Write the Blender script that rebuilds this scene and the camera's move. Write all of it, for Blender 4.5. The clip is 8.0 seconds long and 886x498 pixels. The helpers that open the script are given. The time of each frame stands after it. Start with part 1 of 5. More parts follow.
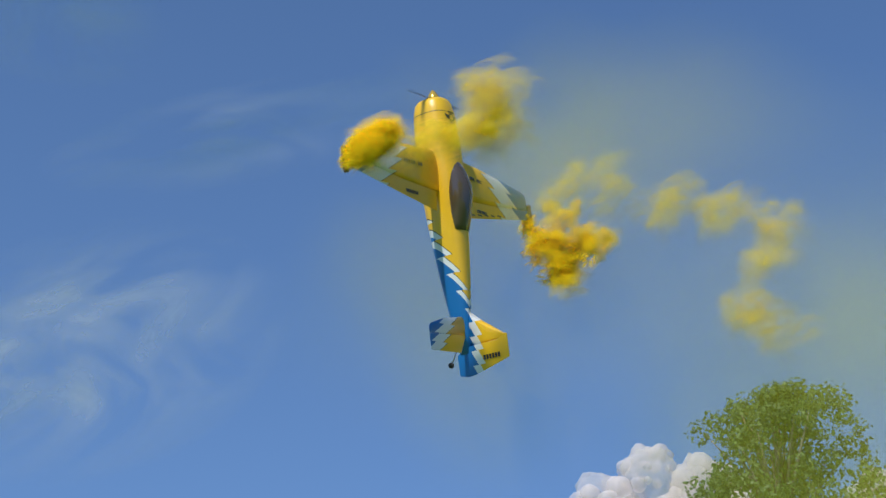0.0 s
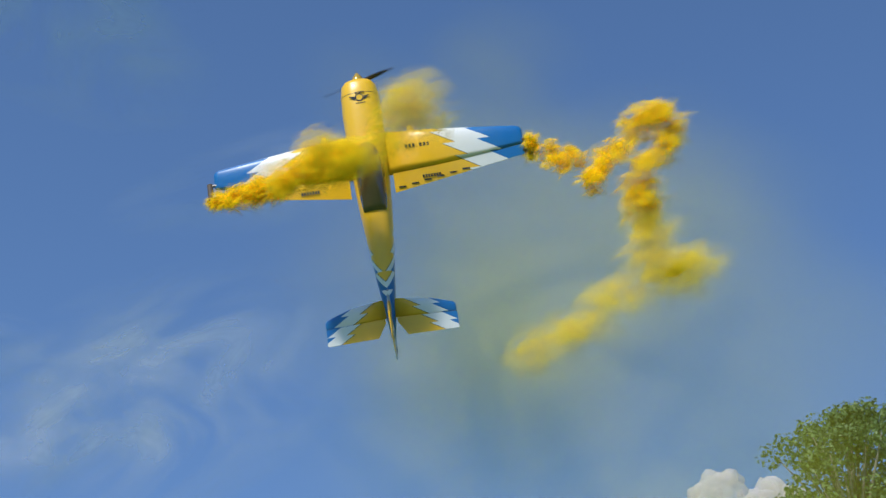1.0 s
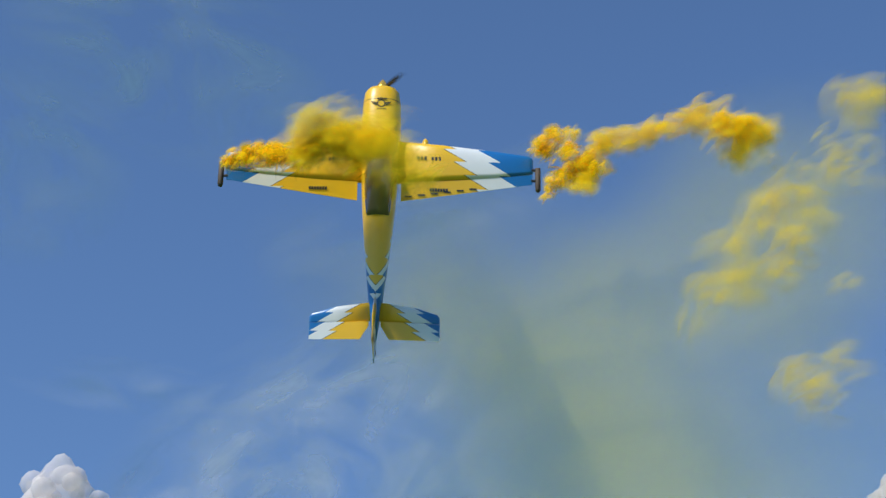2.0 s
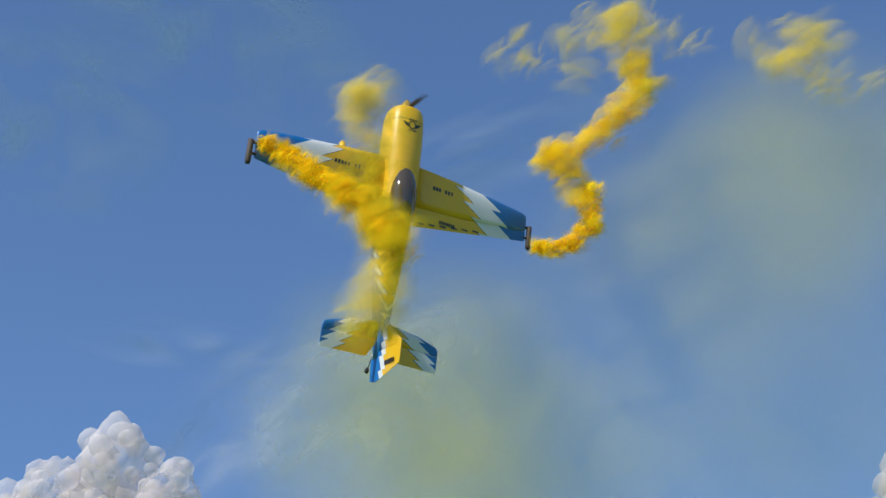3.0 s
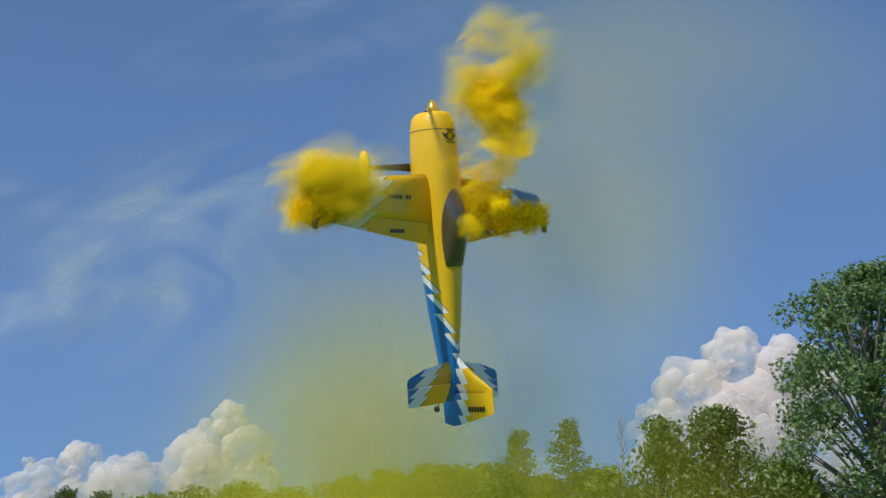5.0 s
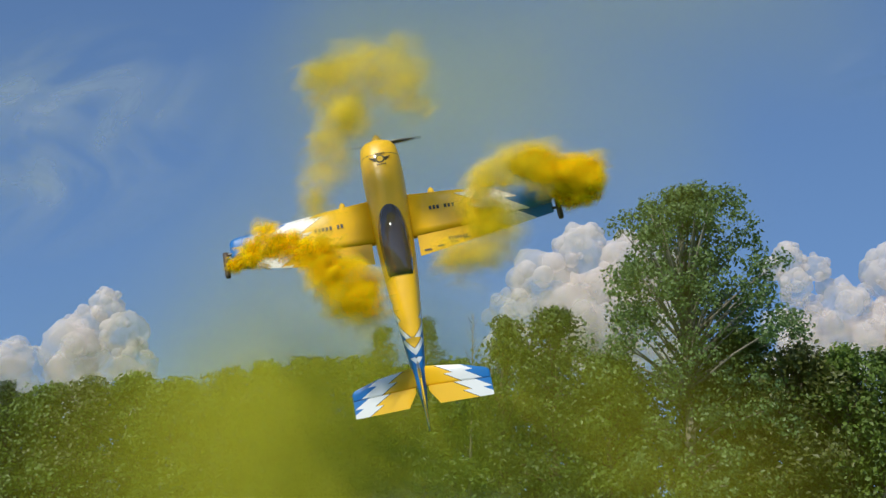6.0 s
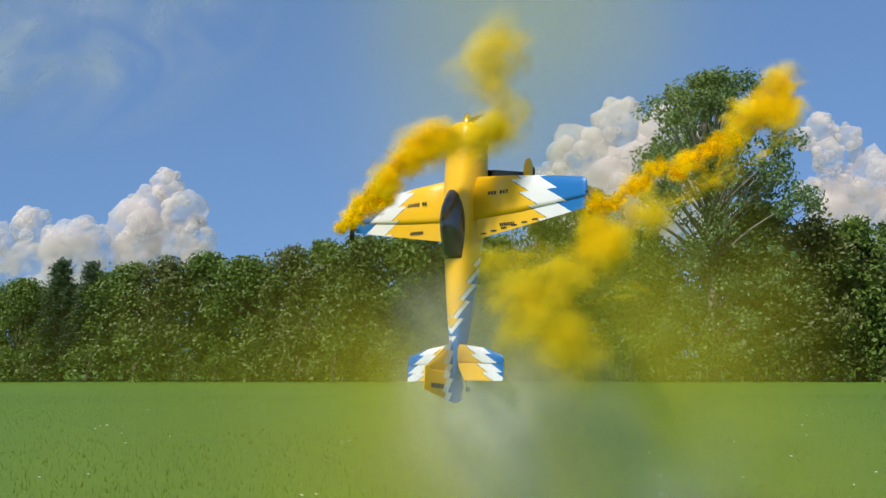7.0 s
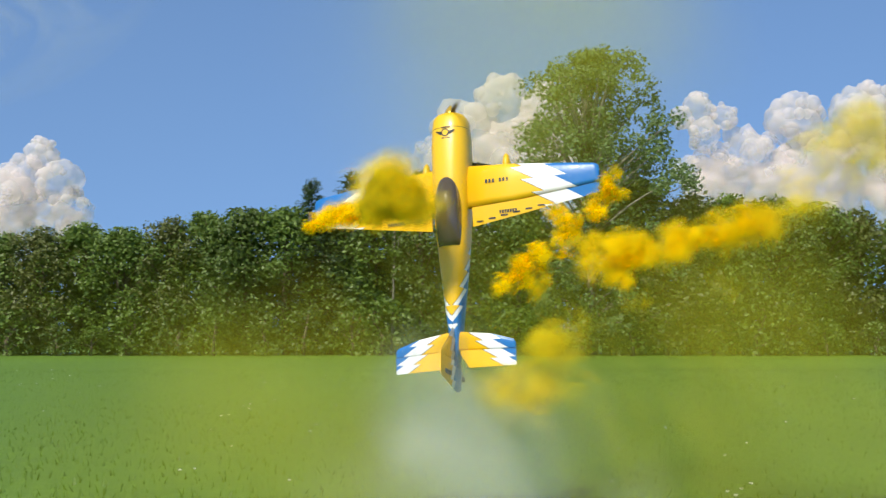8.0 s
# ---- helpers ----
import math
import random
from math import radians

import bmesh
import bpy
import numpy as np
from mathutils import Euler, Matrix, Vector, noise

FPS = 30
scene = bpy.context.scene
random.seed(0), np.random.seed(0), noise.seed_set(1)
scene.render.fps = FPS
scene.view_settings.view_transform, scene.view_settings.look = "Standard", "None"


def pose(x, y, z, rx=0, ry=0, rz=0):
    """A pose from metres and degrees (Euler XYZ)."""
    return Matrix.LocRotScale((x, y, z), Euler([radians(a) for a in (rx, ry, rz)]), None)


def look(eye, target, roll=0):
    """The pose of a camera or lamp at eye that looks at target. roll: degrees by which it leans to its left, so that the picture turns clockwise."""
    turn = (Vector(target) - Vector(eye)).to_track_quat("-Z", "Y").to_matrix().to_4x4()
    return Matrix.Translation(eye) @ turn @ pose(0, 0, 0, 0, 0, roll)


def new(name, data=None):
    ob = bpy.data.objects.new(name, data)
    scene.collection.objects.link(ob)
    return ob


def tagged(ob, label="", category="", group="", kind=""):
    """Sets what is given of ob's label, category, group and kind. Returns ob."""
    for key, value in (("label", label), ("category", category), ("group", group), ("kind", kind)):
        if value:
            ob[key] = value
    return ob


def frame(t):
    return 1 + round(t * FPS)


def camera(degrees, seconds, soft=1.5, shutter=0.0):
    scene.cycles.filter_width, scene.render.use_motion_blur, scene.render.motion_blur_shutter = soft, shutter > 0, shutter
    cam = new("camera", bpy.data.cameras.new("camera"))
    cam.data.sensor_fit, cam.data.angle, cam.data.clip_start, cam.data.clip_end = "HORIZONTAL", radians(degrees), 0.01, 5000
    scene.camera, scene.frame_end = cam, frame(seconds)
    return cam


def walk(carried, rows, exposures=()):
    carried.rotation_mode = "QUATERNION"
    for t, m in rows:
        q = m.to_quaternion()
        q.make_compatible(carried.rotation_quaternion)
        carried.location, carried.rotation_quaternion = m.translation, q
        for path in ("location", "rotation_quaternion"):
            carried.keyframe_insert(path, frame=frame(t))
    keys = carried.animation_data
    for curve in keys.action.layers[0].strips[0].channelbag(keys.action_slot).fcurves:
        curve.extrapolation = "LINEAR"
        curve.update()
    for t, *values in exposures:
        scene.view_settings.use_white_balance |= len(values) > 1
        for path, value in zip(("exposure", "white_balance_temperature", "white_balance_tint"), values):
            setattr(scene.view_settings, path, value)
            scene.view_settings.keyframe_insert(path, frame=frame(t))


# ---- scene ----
# camera: a handheld long lens that follows the aeroplane
cam = camera(38, 8.0, soft=1.4, shutter=0.12)
walk(cam, [
    (0.0, look((0, 0, 1.6), (-0.83, 65, 26.67), 2.03)),
    (0.5, look((0, 0, 1.6), (-2.18, 65, 29.95), 1.55)),
    (1.0, look((0, 0, 1.6), (-4.10, 65, 28.50), 0.93)),
    (1.5, look((0, 0, 1.6), (-8.25, 65, 29.59), -0.02)),
    (1.7, look((0, 0, 1.6), (-10.34, 65, 30.35), -0.58)),
    (2.8, look((0, 0, 1.6), (-14.49, 65, 29.43), -1.43)),
    (3.0, look((0, 0, 1.6), (-15.03, 65, 27.89), -1.64)),
    (3.5, look((0, 0, 1.6), (-13.90, 65, 26.48), -1.51)),
    (4.0, look((0, 0, 1.6), (-12.06, 65, 24.74), -0.95)),
    (4.2, look((0, 0, 1.6), (-10.45, 65, 23.67), -0.05)),
    (5.3, look((0, 0, 1.6), (-2.32, 65, 19.08), 1.18)),
    (5.5, look((0, 0, 1.6), (-0.31, 65, 17.95), 1.02)),
    (6.0, look((0, -9.0, 1.6), (2.58, 65, 15.61), 0.66)),
    (6.5, look((0, -15.9, 1.6), (0.92, 65, 11.76), 0.10)),
    (7.0, look((0, -15.9, 1.6), (0.00, 65, 8.35), 0.0)),
    (7.5, look((0, -15.9, 1.6), (1.58, 65, 6.41), -0.10)),
    (7.9, look((0, -15.9, 1.6), (5.57, 65, 6.84), -0.18)),
    (8.0, look((0, -15.9, 1.6), (7.43, 65, 6.73), 0.10)),
], [(0.0, -0.03, 6250, 8), (4.2, 0.04, 6400, 8), (5.5, -0.05, 6650, 6), (6.5, -0.12, 6750, 6), (7.0, 0.10, 6850, 6), (7.5, 0.20, 6900, 6), (8.0, 0.30, 7000, 6)])
BEATS = (0.0, 0.5, 1.0, 1.5, 1.7, 2.8, 3.0, 3.5, 4.0, 4.2, 5.3, 5.5, 6.0, 6.5, 7.0, 7.5, 8.0)
scene.cycles.transparent_max_bounces = 90

# daylight: a high summer sun behind the camera to the left, and a clear sky
SUN_ELEVATION, SUN_FROM = radians(48), radians(212)   # compass-like angle from +y towards +x
world = bpy.data.worlds.new("sky")
scene.world = world
world.use_nodes = True
wn = world.node_tree.nodes
sky = wn.new("ShaderNodeTexSky")
sky.sky_type, sky.sun_disc = "NISHITA", False
sky.sun_elevation, sky.sun_rotation = SUN_ELEVATION, SUN_FROM
sky.air_density, sky.dust_density, sky.ozone_density = 0.80, 0.0, 6.0
wn["Background"].inputs["Strength"].default_value = 0.15
# hazy summer air: the sky pales only a little towards the horizon
bearing, flatter, raised = wn.new("ShaderNodeTexCoord"), wn.new("ShaderNodeVectorMath"), wn.new("ShaderNodeVectorMath")
flatter.operation, raised.operation = "MULTIPLY_ADD", "NORMALIZE"
flatter.inputs[1].default_value, flatter.inputs[2].default_value = (1, 1, 0.6), (0, 0, 0.26)
world.node_tree.links.new(bearing.outputs["Generated"], flatter.inputs[0])
world.node_tree.links.new(flatter.outputs[0], raised.inputs[0])
world.node_tree.links.new(raised.outputs[0], sky.inputs["Vector"])
world.node_tree.links.new(sky.outputs[0], wn["Background"].inputs["Color"])
sun = new("sun", bpy.data.lights.new("sun", "SUN"))
sun.data.energy, sun.data.angle, sun.data.color = 4.3, radians(0.53), (1.0, 0.95, 0.86)
sun_way = Vector((math.sin(SUN_FROM) * math.cos(SUN_ELEVATION), math.cos(SUN_FROM) * math.cos(SUN_ELEVATION), math.sin(SUN_ELEVATION)))
sun.matrix_world = look(sun_way * 60, (0, 0, 0))


# ---------------------------------------------------------------- materials
class Mat:
    """A node material with a Principled shader, and short ways to add nodes to it."""

    def __init__(self, name, color=(0.5, 0.5, 0.5), rough=0.6, metal=0.0, coat=0.0):
        self.m = bpy.data.materials.new(name)
        self.m.use_nodes = True
        self.t = self.m.node_tree
        self.p = self.t.nodes["Principled BSDF"]
        self.p.inputs["Base Color"].default_value = (*color, 1)
        self.p.inputs["Roughness"].default_value = rough
        self.p.inputs["Metallic"].default_value = metal
        self.p.inputs["Coat Weight"].default_value = coat

    def node(self, kind, **put):
        n = self.t.nodes.new("ShaderNode" + kind)
        for k, v in put.items():
            if k == "operation":
                n.operation = v
            elif k == "blend_type":
                n.blend_type = v
            else:
                n.inputs[k].default_value = v
        return n

    def link(self, a, b):
        self.t.links.new(a, b)

    def math(self, op, a, b=0.0, c=0.0):
        n = self.t.nodes.new("ShaderNodeMath")
        n.operation = op
        for i, v in enumerate((a, b, c)):
            if isinstance(v, (int, float)):
                n.inputs[i].default_value = v
            else:
                self.link(v, n.inputs[i])
        return n.outputs[0]

    def mix(self, fac, a, b):
        n = self.t.nodes.new("ShaderNodeMix")
        n.data_type = "RGBA"
        for s, v in ((n.inputs[0], fac), (n.inputs[6], a), (n.inputs[7], b)):
            if isinstance(v, (int, float)):
                s.default_value = v
            elif isinstance(v, tuple):
                s.default_value = (*v, 1)
            else:
                self.link(v, s)
        return n.outputs[2]

    def coords(self, which="Object"):
        return self.t.nodes.new("ShaderNodeTexCoord").outputs[which]

    def noise(self, scale, detail=4.0, rough=0.55, vector=None):
        n = self.node("TexNoise", Scale=scale, Detail=detail, Roughness=rough)
        self.link(vector if vector is not None else self.coords(), n.inputs["Vector"])
        return n.outputs["Fac"]

    def ramp(self, fac, lo, hi):
        n = self.t.nodes.new("ShaderNodeMapRange")
        self.link(fac, n.inputs[0])
        n.inputs[1].default_value, n.inputs[2].default_value = lo, hi
        return n.outputs[0]

    def bump(self, height, strength=0.2, distance=0.01):
        b = self.node("Bump", Strength=strength, Distance=distance)
        self.link(height, b.inputs["Height"])
        self.link(b.outputs[0], self.p.inputs["Normal"])

    def color(self, out):
        self.link(out, self.p.inputs["Base Color"])


YELLOW, BLUE, WHITE, INK = (0.86, 0.50, 0.004), (0.004, 0.15, 0.46), (0.78, 0.80, 0.82), (0.015, 0.018, 0.02)


def film_wear(m, paint):
    """Covering film: faint uneven tint and fine relief."""
    n = m.noise(9.0, 5.0)
    dull = m.node("HueSaturation", Value=0.78, Saturation=0.95)
    m.link(paint, dull.inputs["Color"])
    m.color(m.mix(m.math("MULTIPLY", n, 0.5), paint, dull.outputs[0]))
    m.link(m.ramp(m.noise(30.0), -0.6, 2.4), m.p.inputs["Roughness"])
    m.bump(m.noise(14.0, 3.0), 0.08, 0.01)


def plain_paint(name, color, rough=0.3):
    m = Mat(name, color, rough, coat=0.5)
    n = m.noise(12.0, 4.0)
    m.color(m.mix(m.math("MULTIPLY", n, 0.3), color, tuple(c * 0.72 for c in color)))
    m.link(m.ramp(m.noise(40.0), -0.5, 2.2), m.p.inputs["Roughness"])
    return m.m


def scheme(name, kind):
    """Yellow, white and blue covering whose borders run in teeth. kind: wing, tail or side."""
    m = Mat(name, YELLOW, 0.3, coat=0.25)
    sep = m.t.nodes.new("ShaderNodeSeparateXYZ")
    m.link(m.coords(), sep.inputs[0])
    x, y, z = sep.outputs
    if kind == "side":
        # the border climbs from the belly behind the wing to the spine before the tail
        tooth = m.math("MULTIPLY", m.math("FRACT", m.math("MULTIPLY", y, 7.0)), 0.085)
        crest = m.math("SUBTRACT", m.math("MULTIPLY", m.math("ABSOLUTE", x), 1.2), z)
        u = m.math("SUBTRACT", crest, m.math("ADD", m.math("MULTIPLY", y, 0.53), tooth))
        edge_1, edge_2 = 0.375, 0.432
        low = m.math("LESS_THAN", y, -0.16)
    elif kind == "wing":
        ax = m.math("ABSOLUTE", x)
        tooth = m.math("MULTIPLY", m.math("FRACT", m.math("MULTIPLY", y, 9.0)), 0.10)
        u = m.math("ADD", ax, m.math("ADD", m.math("MULTIPLY", y, 0.75), tooth))
        edge_1, edge_2 = 0.765, 1.03
        low = 1.0
    else:
        ax = m.math("ABSOLUTE", x)
        tooth = m.math("MULTIPLY", m.math("FRACT", m.math("MULTIPLY", y, 14.0)), 0.06)
        u = m.math("ADD", ax, m.math("ADD", m.math("MULTIPLY", m.math("ADD", y, 1.15), 0.80), tooth))
        edge_1, edge_2 = 0.235, 0.375
        low = 1.0
    one = m.math("MULTIPLY", m.math("GREATER_THAN", u, edge_1), low)
    two = m.math("MULTIPLY", m.math("GREATER_THAN", u, edge_2), low)
    ink = m.math("MULTIPLY", m.math("MULTIPLY", m.math("GREATER_THAN", u, edge_1 - 0.008), m.math("LESS_THAN", u, edge_1)), low)
    paint = m.mix(two, m.mix(one, m.mix(ink, YELLOW, INK), WHITE), BLUE)
    film_wear(m, paint)
    return m.m


def make_foliage(name, dark, light):
    m = Mat(name, dark, 0.5)
    r = m.t.nodes.new("ShaderNodeNewGeometry").outputs["Random Per Island"]
    m.color(m.mix(m.math("MULTIPLY", m.math("ADD", r, m.noise(0.35, 2.0)), 0.55), dark, light))
    tr = m.node("BsdfTranslucent")
    tr.inputs["Color"].default_value = (*[c * 1.3 for c in light], 1)
    mx = m.node("MixShader", Fac=0.3)
    m.link(m.p.outputs[0], mx.inputs[1])
    m.link(tr.outputs[0], mx.inputs[2])
    m.link(mx.outputs[0], m.t.nodes["Material Output"].inputs["Surface"])
    return m.m


def make_bark(name, color):
    m = Mat(name, color, 0.9)
    n = m.noise(6.0, 6.0)
    m.color(m.mix(n, tuple(c * 0.5 for c in color), color))
    m.bump(n, 0.6, 0.03)
    return m.m


def make_grass():
    m = Mat("meadow_grass", (0.06, 0.12, 0.02), 0.75)
    wide, fine, mid = m.noise(0.05, 3.0), m.noise(7.0, 6.0, 0.7), m.noise(0.6, 4.0)
    a = m.mix(m.ramp(wide, 0.35, 0.65), (0.054, 0.130, 0.005), (0.082, 0.175, 0.007))
    b = m.mix(m.ramp(fine, 0.4, 0.75), a, (0.135, 0.235, 0.016))
    m.color(m.mix(m.math("MULTIPLY", m.ramp(mid, 0.5, 0.8), 0.4), b, (0.055, 0.12, 0.007)))
    m.bump(fine, 0.8, 0.05)
    return m.m


def make_smoke(name, color, deep, strength, grain, ragged=0.45, through_light=0.45):
    """Wisps of smoke: their cover fades to ragged rims."""
    m = Mat(name, color, 1.0)
    d = m.node("VectorMath", operation="DISTANCE")
    m.link(m.coords("UV"), d.inputs[0])
    d.inputs[1].default_value = (0.5, 0.5, 0)
    lumps = m.math("MULTIPLY", m.math("SUBTRACT", m.noise(grain, 4.0, 0.55), 0.5), ragged)
    far = m.math("MAXIMUM", m.math("ADD", d.outputs["Value"], lumps), m.math("MULTIPLY", m.math("SUBTRACT", d.outputs["Value"], 0.38), 4.1))
    fall = m.ramp(far, 0.49, 0.06)
    fall = m.math("MULTIPLY", fall, m.math("MULTIPLY", fall, m.math("SUBTRACT", 3.0, m.math("MULTIPLY", fall, 2.0))))
    r = m.t.nodes.new("ShaderNodeObjectInfo").outputs["Random"]
    alpha = m.math("MULTIPLY", fall, strength)
    tint = m.mix(m.math("MULTIPLY", m.math("ADD", r, m.noise(2.0, 2.0)), 0.5), color, deep)
    df, tl, both = m.node("BsdfDiffuse"), m.node("BsdfTranslucent"), m.node("MixShader", Fac=through_light)
    m.link(tint, df.inputs[0])
    m.link(tint, tl.inputs[0])
    m.link(df.outputs[0], both.inputs[1])
    m.link(tl.outputs[0], both.inputs[2])
    clear, out = m.node("BsdfTransparent"), m.node("MixShader")
    m.link(alpha, out.inputs[0])
    m.link(clear.outputs[0], out.inputs[1])
    m.link(both.outputs[0], out.inputs[2])
    m.link(out.outputs[0], m.t.nodes["Material Output"].inputs["Surface"])
    return m.m


M_YELLOW, M_BLUE, M_WHITE = plain_paint("yellow_paint", YELLOW), plain_paint("blue_paint", BLUE), plain_paint("white_paint", WHITE)
M_WING, M_TAIL, M_SIDE = scheme("wing_covering", "wing"), scheme("tail_covering", "tail"), scheme("fuselage_covering", "side")
M_INK = plain_paint("dark_lettering", INK, 0.5)
M_CARBON = Mat("carbon_black", (0.02, 0.02, 0.022), 0.35).m
M_RUBBER = Mat("tyre_rubber", (0.02, 0.02, 0.02), 0.8).m
M_GOLD = Mat("spinner_gold", (0.85, 0.52, 0.06), 0.18, 0.6, 1.0).m
M_STEEL = Mat("steel_wire", (0.4, 0.4, 0.42), 0.3, 1.0).m
M_TUBE = Mat("scorched_tube", (0.07, 0.05, 0.035), 0.7).m
M_GLASS = Mat("smoked_canopy", (0.075, 0.055, 0.035), 0.08, 0.0, 1.0).m
M_GRASS = make_grass()
M_BARK, M_BARK_PALE = make_bark("bark", (0.16, 0.12, 0.08)), make_bark("bark_pale", (0.30, 0.27, 0.22))
M_LEAF = make_foliage("leaves_green", (0.060, 0.105, 0.014), (0.150, 0.225, 0.036))
M_LEAF_DARK = make_foliage("leaves_dark", (0.045, 0.078, 0.012), (0.115, 0.170, 0.030))
M_LEAF_POPLAR = make_foliage("leaves_poplar", (0.048, 0.100, 0.022), (0.160, 0.240, 0.075))
M_LEAF_BROWN = make_foliage("leaves_brownish", (0.060, 0.075, 0.014), (0.140, 0.160, 0.035))
M_BLADE = make_foliage("grass_blade", (0.050, 0.112, 0.007), (0.115, 0.21, 0.016))
M_NEEDLE = make_foliage("needles", (0.018, 0.042, 0.014), (0.050, 0.090, 0.030))
M_SMOKE = make_smoke("yellow_smoke", (0.99, 0.75, 0.012), (0.99, 0.66, 0.008), 0.46, 2.2, 0.45)
M_SMOKE_LOOSE = make_smoke("loose_yellow_smoke", (0.99, 0.77, 0.016), (0.99, 0.72, 0.014), 0.28, 2.5, 0.52, 0.5)
M_SMOKE_OLD = make_smoke("old_yellow_smoke", (0.97, 0.79, 0.035), (0.96, 0.75, 0.03), 0.12, 2.1, 0.55, 0.5)
M_HAZE = make_smoke("thin_yellow_smoke", (0.78, 0.73, 0.06), (0.72, 0.68, 0.07), 0.052, 0.8, 0.25)
M_HAZE_WHITE = make_smoke("thin_white_smoke", (0.92, 0.93, 0.84), (0.84, 0.87, 0.76), 0.10, 1.4, 0.4)


# ---------------------------------------------------------------- mesh helpers
def mesh_of(name, verts, faces, material=None, smooth=False):
    me = bpy.data.meshes.new(name)
    me.from_pydata([tuple(v) for v in verts], [], [tuple(f) for f in faces])
    me.validate()
    if material:
        me.materials.append(material)
    if smooth:
        me.polygons.foreach_set("use_smooth", [True] * len(me.polygons))
    me.update()
    return me


def part(name, me, parent=None, label=""):
    ob = new(name, me)
    if parent:
        ob.parent = parent
    if label:
        tagged(ob, label)
    return ob


def loft(rings, close_ends=True):
    """Verts and faces of a skin over rings of equal count."""
    n = len(rings[0])
    v = [p for r in rings for p in r]
    f = []
    for i in range(len(rings) - 1):
        for j in range(n):
            k = (j + 1) % n
            f.append((i * n + j, i * n + k, (i + 1) * n + k, (i + 1) * n + j))
    if close_ends:
        f.append(tuple(range(n - 1, -1, -1)))
        f.append(tuple((len(rings) - 1) * n + j for j in range(n)))
    return v, f


def tube(points, radii, sides=8):
    """Verts and faces of a round tube along points."""
    rings = []
    for i, p in enumerate(points):
        a = Vector(points[max(i - 1, 0)])
        b = Vector(points[min(i + 1, len(points) - 1)])
        d = (b - a).normalized()
        u = d.orthogonal().normalized()
        w = d.cross(u)
        rings.append([Vector(p) + (u * math.cos(t) + w * math.sin(t)) * radii[i] for t in (2 * math.pi * k / sides for k in range(sides))])
    return loft(rings)


def join(*pieces):
    verts, faces = [], []
    for v, f in pieces:
        o = len(verts)
        verts += list(v)
        faces += [tuple(i + o for i in q) for q in f]
    return verts, faces


# ---------------------------------------------------------------- ground
def build_ground():
    verts, faces = [], []
    xs = [-900, -300, -120] + list(range(-60, 61, 4)) + [120, 300, 900]
    ys = [-600, -200, -60] + list(range(-30, 71, 4)) + [120, 300, 1500]
    for y in ys:
        for x in xs:
            near = max(0.0, 1 - abs(x) / 100)
            verts.append((x, y, 0.05 * noise.noise(Vector((x * 0.08, y * 0.08, 0))) * near))
    w = len(xs)
    for j in range(len(ys) - 1):
        for i in range(w - 1):
            faces.append((j * w + i, j * w + i + 1, (j + 1) * w + i + 1, (j + 1) * w + i))
    tagged(new("ground", mesh_of("ground", verts, faces, M_GRASS, True)), "mown green meadow of the flying field", "meadow", kind="structure")


build_ground()


def build_grass():
    """Short blades and small white flowers over the part of the meadow that lies nearest."""
    rng = np.random.default_rng(8)
    n = 42000
    x, y = rng.uniform(-18, 24, n), -8 + 46 * rng.random(n) ** 1.5
    h, w, a, l = rng.uniform(0.03, 0.085, n), rng.uniform(0.006, 0.014, n), rng.uniform(0, 6.283, n), rng.normal(0, 0.03, (n, 2))
    verts = np.zeros((n, 3, 3))
    verts[:, 0] = np.stack([x - np.cos(a) * w, y - np.sin(a) * w, np.full(n, -0.03)], 1)
    verts[:, 1] = np.stack([x + np.cos(a) * w, y + np.sin(a) * w, np.full(n, -0.03)], 1)
    verts[:, 2] = np.stack([x + l[:, 0], y + l[:, 1], h], 1)
    me = mesh_of("grass_blades", verts.reshape(-1, 3).tolist(), np.arange(3 * n).reshape(-1, 3).tolist(), M_BLADE)
    tagged(new("grass_blades", me), "short green grass blades of the mown meadow", "grass", kind="stuff")
    pieces = []
    for k in range(320):
        p, r = Vector((rng.uniform(-18, 24), rng.uniform(-7, 34), 0.07)), rng.uniform(0.012, 0.022)
        ring = [p + Vector((math.cos(t) * r, math.sin(t) * r, 0)) for t in (math.pi * j / 3 for j in range(6))]
        pieces.append(loft([ring, [q + Vector((0, 0, 0.012)) for q in ring]]))
    v, f = join(*pieces)
    tagged(new("meadow_flowers", mesh_of("meadow_flowers", v, f, M_WHITE)), "tiny white flowers scattered in the meadow", "flowers", kind="stuff")


build_grass()


